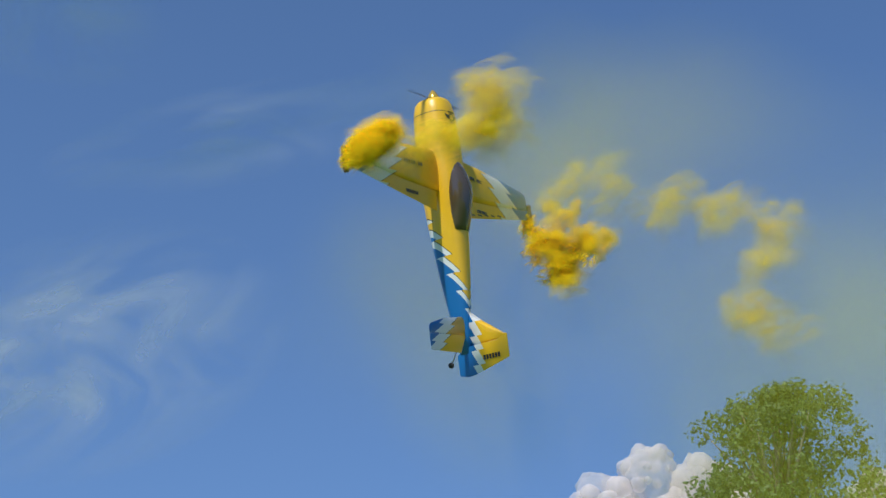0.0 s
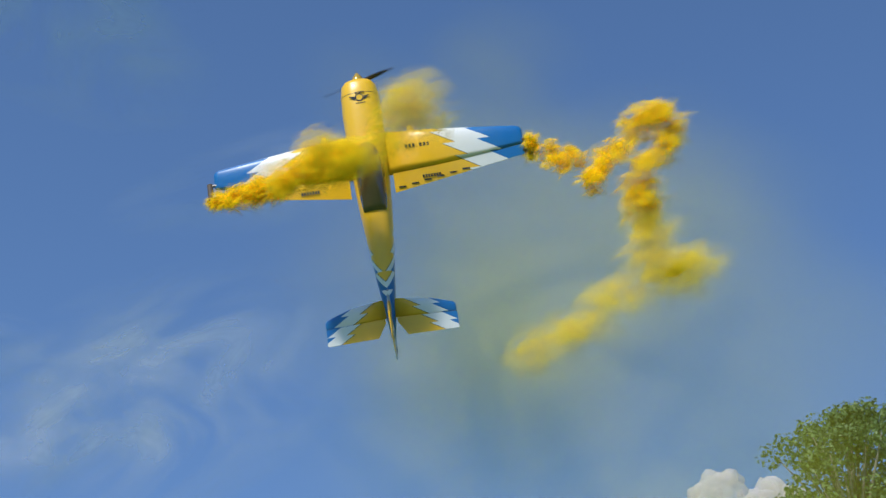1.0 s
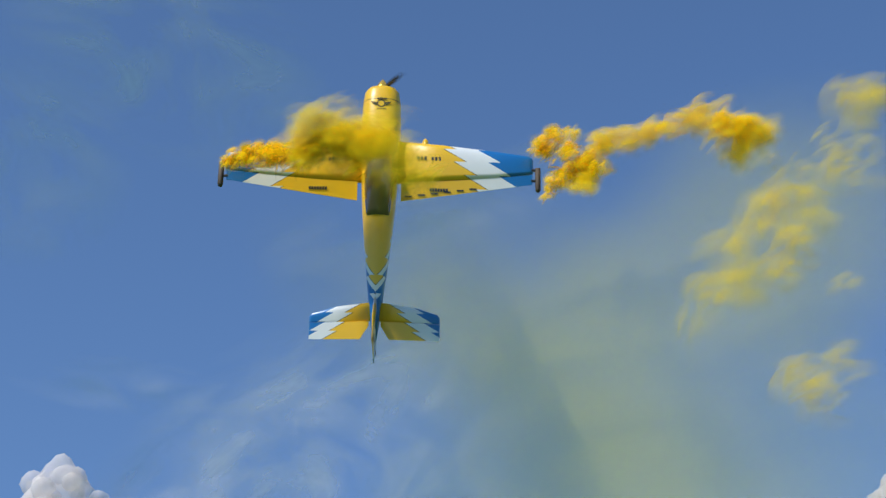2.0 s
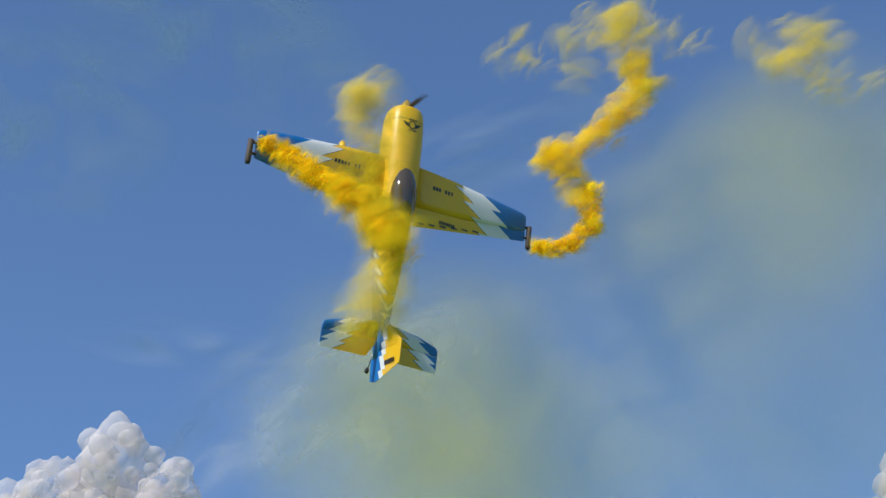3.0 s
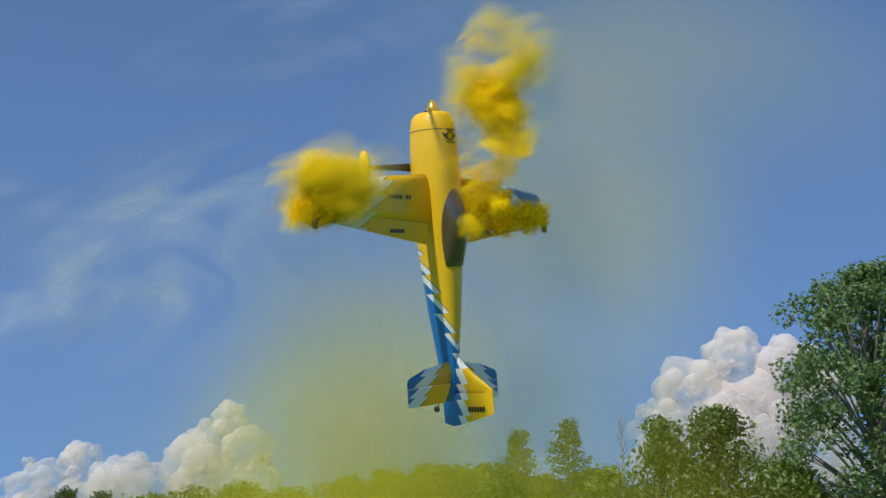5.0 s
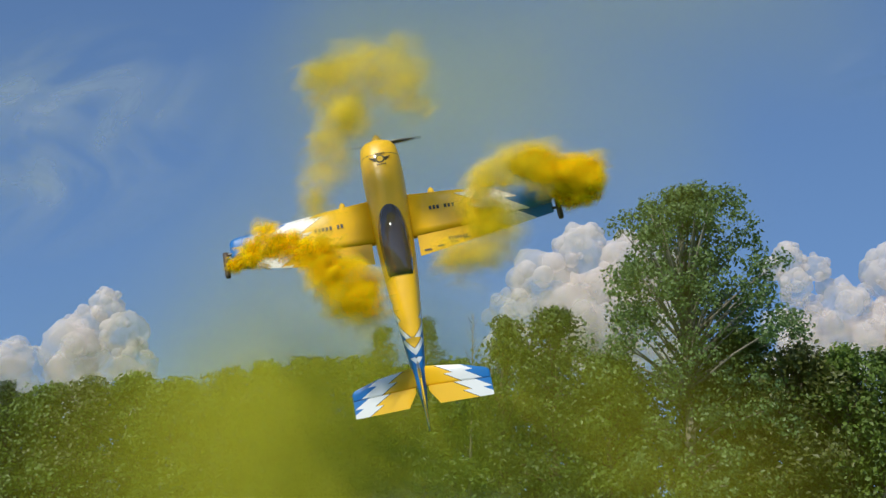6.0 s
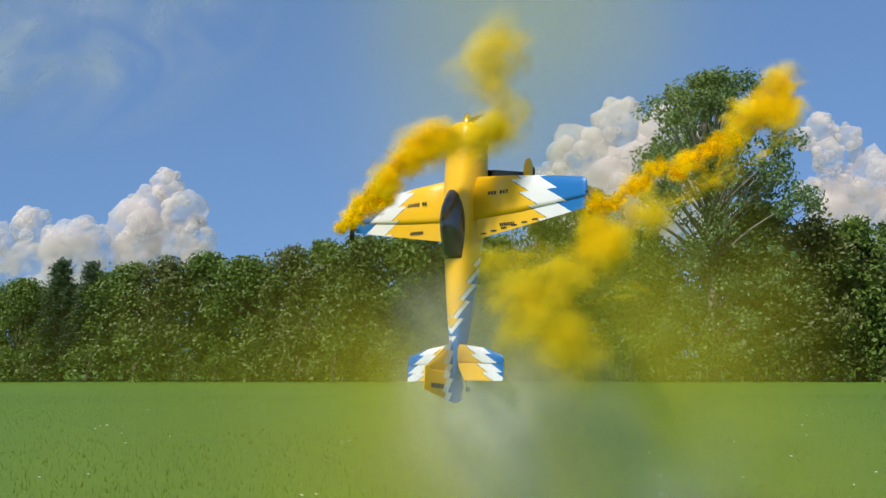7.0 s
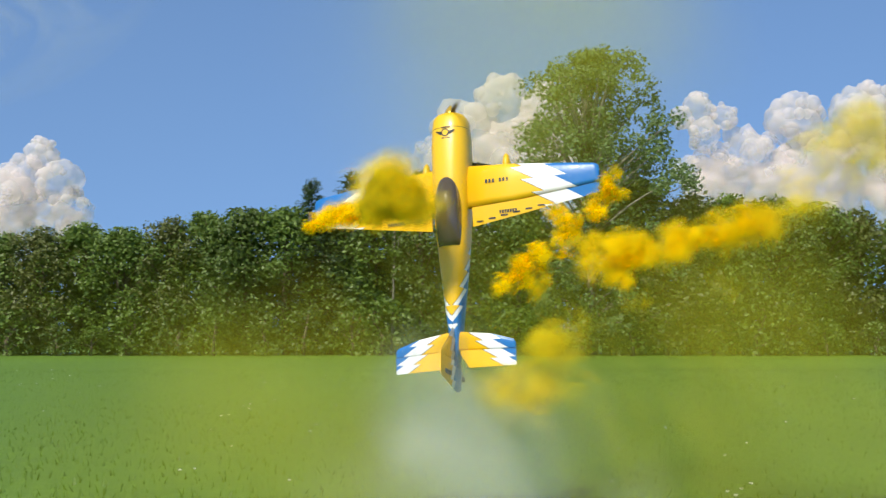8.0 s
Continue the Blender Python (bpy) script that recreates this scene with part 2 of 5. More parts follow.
# ---------------------------------------------------------------- trees
def leaf_cloud(rng, clumps, per, size):
    """Many small folded leaves round clump centres (x, y, z, r)."""
    verts, faces = [], []
    for cx, cy, cz, r in clumps:
        k = max(12, int(per * (r / 0.9) ** 2))
        d = rng.normal(size=(k, 3))
        d /= np.linalg.norm(d, axis=1)[:, None]
        rad = r * (0.55 + 0.5 * rng.random(k))
        rad *= 1 + 0.25 * np.sin(d[:, 0] * 5 + cx) * np.cos(d[:, 2] * 6 + cz)
        pos = np.array((cx, cy, cz)) + d * rad[:, None] * np.array((1, 1, 0.85))
        for p, dd in zip(pos, d):
            s = size * (0.6 + 0.8 * rng.random())
            nrm = Vector(dd + rng.normal(size=3) * 0.7 + np.array((0, 0, 0.35))).normalized()
            u = nrm.orthogonal().normalized()
            u.rotate(Matrix.Rotation(rng.random() * 6.28, 3, nrm))
            w = nrm.cross(u)
            p = Vector(p)
            o = len(verts)
            verts += [p - u * s * 0.5, p + w * s * 0.32 + nrm * s * 0.08, p + u * s * 0.5, p - w * s * 0.32 + nrm * s * 0.08]
            faces += [(o, o + 1, o + 2, o + 3)]
    return verts, faces


def tree_meshes(seed, height, width, leaf, bark, crown_base=0.12, clump_count=60, per=70, size=0.24, top_heavy=0.0, most=1.15, lobes=0.35):
    """Trunk with limbs, and a crown of leaf clumps, standing at the origin."""
    rng = np.random.default_rng(seed)
    top = Vector((rng.normal() * 0.2, rng.normal() * 0.2, height * 0.93))
    pts = [Vector((0, 0, -0.1)), Vector((rng.normal() * 0.1, rng.normal() * 0.1, height * 0.3)), Vector((rng.normal() * 0.2, rng.normal() * 0.2, height * 0.62)), top]
    r0 = 0.014 * height + 0.06
    pieces = [tube(pts, [r0 * 1.25, r0 * 0.85, r0 * 0.5, r0 * 0.12], 8)]
    clumps = []
    for i in range(clump_count):
        f = crown_base + (1 - crown_base) * rng.random() ** (0.85 - top_heavy * 0.3)
        g = (f - crown_base) / (1 - crown_base)
        env = width / 2 * (math.sin(math.pi * min(1, 0.12 + g * 0.86)) ** 0.6)
        a, q = rng.random() * 6.283, math.sqrt(rng.random())
        env *= 1 + lobes * noise.noise(Vector((math.cos(a) * 1.4 + seed, math.sin(a) * 1.4, f * 5.0)))
        r = (0.55 + 0.5 * rng.random()) * min(most, 0.35 + width * 0.10)
        env = max(0.1, env - r * 0.6)
        x, y, z = math.cos(a) * q * env, math.sin(a) * q * env, min(f * height, height - r * 0.8)
        clumps.append((x, y, z, r))
        if i % 3 == 0:
            base = pts[0].lerp(pts[3], max(0.08, min(0.85, f * 0.75)))
            mid = base.lerp(Vector((x, y, z)), 0.55) + Vector((0, 0, 0.25))
            pieces.append(tube([base, mid, Vector((x, y, z))], [r0 * 0.35, r0 * 0.2, r0 * 0.05], 5))
    v, f = join(*pieces)
    trunk = mesh_of("trunk", v, f, bark, True)
    v, f = leaf_cloud(rng, clumps, per, size)
    return trunk, mesh_of("crown", v, f, leaf)


def conifer_meshes(seed, height, width):
    rng = np.random.default_rng(seed)
    v, f = tube([(0, 0, -0.1), (0.05, 0, height * 0.5), (0, 0, height)], [0.16, 0.09, 0.01], 8)
    pieces = [(v, f)]
    nv, nf = [], []
    for k in range(90):
        h = 0.08 + 0.9 * (k / 90)
        reach = width / 2 * (1 - h) ** 0.72 * (0.75 + 0.5 * rng.random()) + 0.12
        a = k * 2.4 + rng.random()
        tip = Vector((math.cos(a) * reach, math.sin(a) * reach, h * height + reach * 0.12))
        root = Vector((0, 0, h * height))
        pieces.append(tube([root, root.lerp(tip, 0.6) - Vector((0, 0, 0.08)), tip], [0.03, 0.02, 0.006], 4))
        for j in range(46):
            p = root.lerp(tip, 0.15 + 0.85 * rng.random()) + Vector(rng.normal(size=3)) * 0.13
            d = (tip - root).normalized() + Vector(rng.normal(size=3)) * 0.7
            d.normalize()
            u = d.orthogonal().normalized() * 0.05
            o = len(nv)
            nv += [p - u, p + d * 0.24, p + u, p - d * 0.05]
            nf += [(o, o + 1, o + 2, o + 3)]
    v, f = join(*pieces)
    return mesh_of("trunk", v, f, M_BARK, True), mesh_of("crown", nv, nf, M_NEEDLE)


def tree_thing(name, meshes, label, category, group=""):
    ob = tagged(new(name), label, category, group)
    part("trunk", meshes[0], ob)
    part("crown", meshes[1], ob)
    return ob


def build_trees():
    kinds = []
    for k, (leaf, label) in enumerate((
            (M_LEAF, "leafy green deciduous tree at the edge of the meadow"),
            (M_LEAF_DARK, "dense dark green tree at the edge of the meadow"),
            (M_LEAF_BROWN, "brownish green leafy tree in the wood's edge"),
            (M_LEAF, "broad green tree with a ragged crown in the wood's edge"))):
        kinds.append((tree_meshes(20 + k, 9.0, 7.2, leaf, M_BARK, 0.03, 120, 75, 0.26), label))
    # across the field, from west to east: place, top, kind
    row = [(-40, 8.5, 0), (-36.5, 8.0, 3), (-33, 7.4, 1), (-29.5, 6.2, 0), (-27, 6.6, 3), (-20.4, 7.6, 0), (-17.8, 8.0, 2), (-15.2, 8.3, 0), (-12.6, 8.0, 3),
           (-10, 8.8, 2), (-7.6, 9.2, 0), (-5.0, 9.4, 1), (-2.4, 9.4, 3), (0.4, 9.0, 1), (3.2, 9.4, 0), (20.8, 11.6, 1), (23.6, 10.6, 2), (26.4, 10.4, 0), (29.4, 10.4, 1),
           (32.4, 10.1, 3), (35.6, 9.8, 2), (39, 9.6, 0), (43, 9.5, 1), (12.6, 9.6, 3)]
    rng = random.Random(3)
    for x, h, k in row:
        s = h / 9.0
        ob = tree_thing("deciduous_tree", kinds[k][0], kinds[k][1], "tree", "trees along the wood's edge")
        ob.matrix_world = pose(x, 66.5 + rng.uniform(-0.7, 1.6), 0, 0, 0, rng.uniform(0, 360))
        ob.scale = (s * rng.uniform(0.9, 1.15), s * rng.uniform(0.9, 1.15), s)
    # a second, lower row behind closes the gaps
    for i in range(26):
        x = -42 + i * 3.4
        k = rng.randrange(4)
        s = rng.uniform(0.68, 0.80) if x < 4 else rng.uniform(0.85, 1.0)
        ob = tree_thing("deciduous_tree", kinds[k][0], kinds[k][1], "tree", "trees deeper in the wood")
        ob.matrix_world = pose(x + rng.uniform(-1, 1), 70.5 + rng.uniform(-1, 1), 0, 0, 0, rng.uniform(0, 360))
        ob.scale = (s * 1.1, s * 1.1, s)
    # dark tree beside the poplar
    for x, h, w, seed in ((9.2, 12.4, 6.4, 31), (6.2, 11.9, 4.6, 32)):
        ob = tree_thing("deciduous_tree", tree_meshes(seed, h, w * 1.1, M_LEAF_DARK, M_BARK, 0.05, 130, 80, 0.26), "tall dark green tree with a loose crown beside the poplar", "tree")
        ob.matrix_world = pose(x, 66.0, 0)
    # tall poplar
    ob = tree_thing("poplar_tree", tree_meshes(41, 19.9, 14.6, M_LEAF_POPLAR, M_BARK_PALE, 0.06, 380, 105, 0.25, 0.10, 0.95, 0.5),
                    "tall silvery green poplar rising above the wood's edge", "tree")
    ob.matrix_world = pose(17.3, 66.5, 0)
    for x, h, w, seed in ((-24.6, 7.9, 4.6, 51), (-22.6, 7.7, 4.2, 52), (-0.9, 11.3, 5.4, 53), (1.7, 11.9, 6.0, 54)):
        ob = tree_thing("conifer_tree", conifer_meshes(seed, h, w), "slender dark conifer with drooping branches", "tree", "conifers in the wood's edge")
        ob.matrix_world = pose(x, 67.0, 0)
    # dead tree
    rng2 = np.random.default_rng(5)
    pieces = [tube([(0, 0, -0.1), (0.1, 0, 6), (0.15, 0, 12.0)], [0.12, 0.07, 0.015], 6)]
    for k in range(22):
        h = 6 + k * 0.27
        a = rng2.random() * 6.28
        l = 1.0 * (1 - (h - 6) / 7) + 0.25
        pieces.append(tube([(0.1, 0, h), (0.1 + math.cos(a) * l * 0.5, math.sin(a) * l * 0.5, h + l * 0.6), (0.1 + math.cos(a) * l * 0.7, math.sin(a) * l * 0.7, h + l * 1.2)], [0.03, 0.018, 0.006], 4))
    v, f = join(*pieces)
    ob = tagged(new("bare_tree", mesh_of("bare_tree", v, f, M_BARK_PALE, True)), "leafless dead tree with thin grey branches", "tree")
    ob.matrix_world = pose(4.3, 66.2, 0)
    # shrubs at the foot of the trees
    shrubs = [tree_meshes(60 + k, 2.4, 3.6, leaf, M_BARK, 0.02, 26, 60, 0.2) for k, leaf in enumerate((M_LEAF, M_LEAF_DARK, M_LEAF))]
    for i in range(34):
        ob = tree_thing("shrub", shrubs[i % 3], "low green shrub at the foot of the trees", "shrub", "shrubs along the meadow's edge")
        ob.matrix_world = pose(-43 + i * 2.6 + rng.uniform(-0.8, 0.8), 64.6 + rng.uniform(-0.5, 0.6), 0, 0, 0, rng.uniform(0, 360))
        s = rng.uniform(0.8, 1.5)
        ob.scale = (s, s, s * rng.uniform(0.8, 1.2))


build_trees()
# ---------------------------------------------------------------- clouds
def make_cloud(name):
    m = Mat(name, (0.82, 0.82, 0.83), 1.0)
    sep = m.t.nodes.new("ShaderNodeSeparateXYZ")
    m.link(m.coords("Generated"), sep.inputs[0])
    lift = m.math("ADD", sep.outputs[2], m.math("MULTIPLY", m.math("SUBTRACT", m.noise(0.22, 4.0), 0.5), 0.7))
    alpha = m.math("MULTIPLY", m.ramp(lift, 0.0, 1.0), 0.44)
    df, tl = m.node("BsdfDiffuse"), m.node("BsdfTranslucent")
    df.inputs[0].default_value = (0.95, 0.89, 0.87, 1)
    tl.inputs[0].default_value = (0.92, 0.87, 0.86, 1)
    b = m.node("Bump", Strength=0.22, Distance=0.6)
    m.link(m.noise(1.4, 6.0, 0.65), b.inputs["Height"])
    m.link(b.outputs[0], df.inputs["Normal"])
    both, clear, out = m.node("MixShader", Fac=0.62), m.node("BsdfTransparent"), m.node("MixShader")
    m.link(df.outputs[0], both.inputs[1])
    m.link(tl.outputs[0], both.inputs[2])
    m.link(alpha, out.inputs[0])
    m.link(clear.outputs[0], out.inputs[1])
    m.link(both.outputs[0], out.inputs[2])
    m.link(out.outputs[0], m.t.nodes["Material Output"].inputs["Surface"])
    return m.m


def make_cirrus(name, stretch, strength):
    m = Mat(name, (0.9, 0.9, 0.9), 1.0)
    d = m.node("VectorMath", operation="DISTANCE")
    m.link(m.coords("UV"), d.inputs[0])
    d.inputs[1].default_value = (0.5, 0.5, 0)
    fall = m.ramp(d.outputs["Value"], 0.5, 0.12)
    mp = m.node("Mapping")
    mp.inputs["Scale"].default_value = stretch
    m.link(m.coords(), mp.inputs["Vector"])
    n = m.node("TexNoise", Scale=0.075, Detail=5.0, Roughness=0.5, Distortion=1.6)
    m.link(mp.outputs[0], n.inputs["Vector"])
    alpha = m.math("MULTIPLY", m.math("MULTIPLY", m.ramp(n.outputs["Fac"], 0.40, 0.68), fall), strength)
    df, tl = m.node("BsdfDiffuse"), m.node("BsdfTranslucent")
    df.inputs[0].default_value = tl.inputs[0].default_value = (0.85, 0.86, 0.9, 1)
    both, clear, out = m.node("MixShader", Fac=0.3), m.node("BsdfTransparent"), m.node("MixShader")
    m.link(df.outputs[0], both.inputs[1])
    m.link(tl.outputs[0], both.inputs[2])
    m.link(alpha, out.inputs[0])
    m.link(clear.outputs[0], out.inputs[1])
    m.link(both.outputs[0], out.inputs[2])
    m.link(out.outputs[0], m.t.nodes["Material Output"].inputs["Surface"])
    return m.m


M_CLOUD = make_cloud("cumulus_white")
M_CIRRUS = make_cirrus("cirrus_veil", (0.45, 0.9, 1.0), 0.85)
M_STREAK = make_cirrus("cirrus_streak", (0.25, 1.2, 1.0), 0.6)


def ball(level):
    bm = bmesh.new()
    bmesh.ops.create_icosphere(bm, subdivisions=level, radius=1.0)
    bm.verts.index_update()
    made = [v.co.copy() for v in bm.verts], [tuple(v.index for v in f.verts) for f in bm.faces]
    bm.free()
    return made


BALLS = {2: ball(2), 4: ball(4)}


def cumulus(seed, lobes):
    """A heap of billows; lobes: (x, z of the top, half width), reaching down to the base."""
    rng = np.random.default_rng(seed)
    verts, faces = [], []
    low = min(z - 2.4 * w for x, z, w in lobes)

    def billow(c, r, level):
        base, sides = BALLS[level]
        o = len(verts)
        for n in base:
            p = c + n * r
            q = noise.fractal(p * 0.22, 0.8, 2.2, 4) + 0.8 * abs(noise.noise(p * 0.5)) + 0.3 * abs(noise.noise(p * 1.5))
            verts.append(c + n * r * (0.85 + 0.34 * q))
        faces.extend(tuple(i + o for i in f) for f in sides)

    for x, z, w in lobes:
        core = []
        for k in range(3):
            r = w * rng.uniform(0.75, 1.0)
            h = (1.0, 0.6, 0.2)[k]
            c = Vector((x + rng.uniform(-0.3, 0.3) * w * (1 + k), 140 + rng.uniform(-0.3, 0.3) * w, low + (z - r - low) * h))
            core.append((c, r))
            billow(c, r, 4)
        for k in range(int(24 + w * 8)):
            c, r = core[k % 3]
            d = Vector(rng.normal(size=3))
            d.y = -abs(d.y)
            d.normalize()
            billow(c + d * r * rng.uniform(0.68, 0.98), r * rng.uniform(0.14, 0.38), 2)
    me = mesh_of("cumulus_cloud", verts, faces)
    me.materials.append(M_CLOUD)
    me.polygons.foreach_set("use_smooth", [True] * len(me.polygons))
    return tagged(new("cumulus_cloud", me), "heaped white cumulus cloud low over the wood", "cloud", kind="structure")


def veil(yaw, lift, width, height, lean, material, label):
    """A thin sheet of ice cloud across the sky at the given bearing and height in degrees."""
    d = 165.0
    y, e = radians(yaw), radians(lift)
    way = Vector((math.sin(y) * math.cos(e), math.cos(y) * math.cos(e), math.sin(e)))
    w, h = d * math.tan(radians(width / 2)), d * math.tan(radians(height / 2))
    verts, faces, uvs = [], [], []
    nx, ny = 12, 8
    for j in range(ny + 1):
        for i in range(nx + 1):
            u, v = i / nx, j / ny
            verts.append(((u * 2 - 1) * w, (v * 2 - 1) * h, 1.5 * noise.noise(Vector((u * 3, v * 3, yaw)))))
    for j in range(ny):
        for i in range(nx):
            faces.append((j * (nx + 1) + i, j * (nx + 1) + i + 1, (j + 1) * (nx + 1) + i + 1, (j + 1) * (nx + 1) + i))
    me = mesh_of("cirrus_cloud", verts, faces, material, True)
    uv = me.uv_layers.new(name="UVMap")
    for loop in me.loops:
        k = loop.vertex_index
        uv.data[loop.index].uv = ((k % (nx + 1)) / nx, (k // (nx + 1)) / ny)
    ob = tagged(new("cirrus_cloud", me), label, "cloud", kind="structure")
    ob.matrix_world = look(way * d + Vector((0, 0, 1.6)), (0, 0, 1.6)) @ Matrix.Rotation(math.pi, 4, "Y") @ pose(0, 0, 0, 0, 0, lean)
    return ob


cumulus(1, [(-74, 39.5, 5.5), (-80, 36, 5), (-67, 35.5, 4.5), (-71, 33, 6), (-86, 33, 5)])
cumulus(2, [(-33.5, 24.5, 2.8), (-35.2, 22.6, 3.0), (-31.4, 21.8, 2.8), (-37.5, 20.5, 4.2), (-44, 18.5, 4.5), (-49, 19.5, 3.5), (-30, 18.5, 3.2), (-55, 18, 4)])
cumulus(3, [(22.5, 33.0, 4.5), (18.0, 29.5, 4.5), (27, 32, 5), (13, 25.5, 4), (31, 30, 5), (24, 27, 6)])
cumulus(4, [(46.5, 31.5, 2.3), (48.8, 30.2, 2.2), (44.6, 29.6, 2.0), (47, 28, 2.6), (59, 31.5, 4.5), (67, 33, 4.5), (54, 27, 5), (63, 27, 6), (73, 29, 5), (48, 24, 4.5)])
veil(-16.0, 15.6, 17, 11, 24, M_CIRRUS, "torn thin white cirrus veil")
veil(-24.0, 31.5, 17, 9, -20, M_CIRRUS, "torn thin white cirrus veil")
veil(-10.5, 25.6, 18, 4.5, 17, M_STREAK, "long faint streak of cirrus")
veil(-31.0, 26.5, 10, 9, -30, M_CIRRUS, "thin white cirrus patch")
veil(-25.5, 17.3, 10, 2.6, -4, M_STREAK, "flat bright band of cirrus")
veil(-20.5, 14.6, 14, 7, 30, M_CIRRUS, "torn thin white cirrus veil")
veil(27.0, 20.0, 14, 4, 14, M_STREAK, "long faint streak of cirrus")


# ---------------------------------------------------------------- the aeroplane
def superellipse(hw, zt, zb, y, n=28, power=2.6):
    ring = []
    zc, hh = (zt + zb) / 2, (zt - zb) / 2
    for k in range(n):
        a = 2 * math.pi * k / n
        c, s = math.cos(a), math.sin(a)
        ring.append((hw * math.copysign(abs(c) ** (2 / power), c), y, zc + hh * math.copysign(abs(s) ** (2 / power), s)))
    return ring


def foil_ring(x, y_front, y_back, thick, z, n=9, front_round=True):
    """A closed section from y_front to y_back, thick at a third."""
    up, lo = [], []
    for k in range(n):
        t = k / (n - 1)
        if front_round:
            h = thick * 0.5 * 2.6 * (0.2969 * math.sqrt(t) - 0.126 * t - 0.3516 * t * t + 0.2843 * t ** 3 - 0.1015 * t ** 4) / 0.26
        else:
            h = thick * 0.5 * (1 - t) + 0.002
        y = y_front + (y_back - y_front) * t
        up.append((x, y, z + h))
        lo.append((x, y, z - h))
    return up + lo[::-1]


def panel(stations, front_round=True):
    """A wing-like panel: stations of (x, y_front, y_back, thickness, z)."""
    return loft([foil_ring(*s, front_round=front_round) for s in stations])


def bars(parent, name, rows, material, label):
    """Thin flat bars: (x, y, z, width along x, height along y)."""
    for x, y, z, w, h in rows:
        q = [(x - w / 2, y - h / 2, z), (x + w / 2, y - h / 2, z), (x + w / 2, y + h / 2, z), (x - w / 2, y + h / 2, z)]
        v, f = loft([q, [(p[0], p[1], p[2] + 0.0015) for p in q]])
        part(name, mesh_of(name, v, f, material), parent, label)


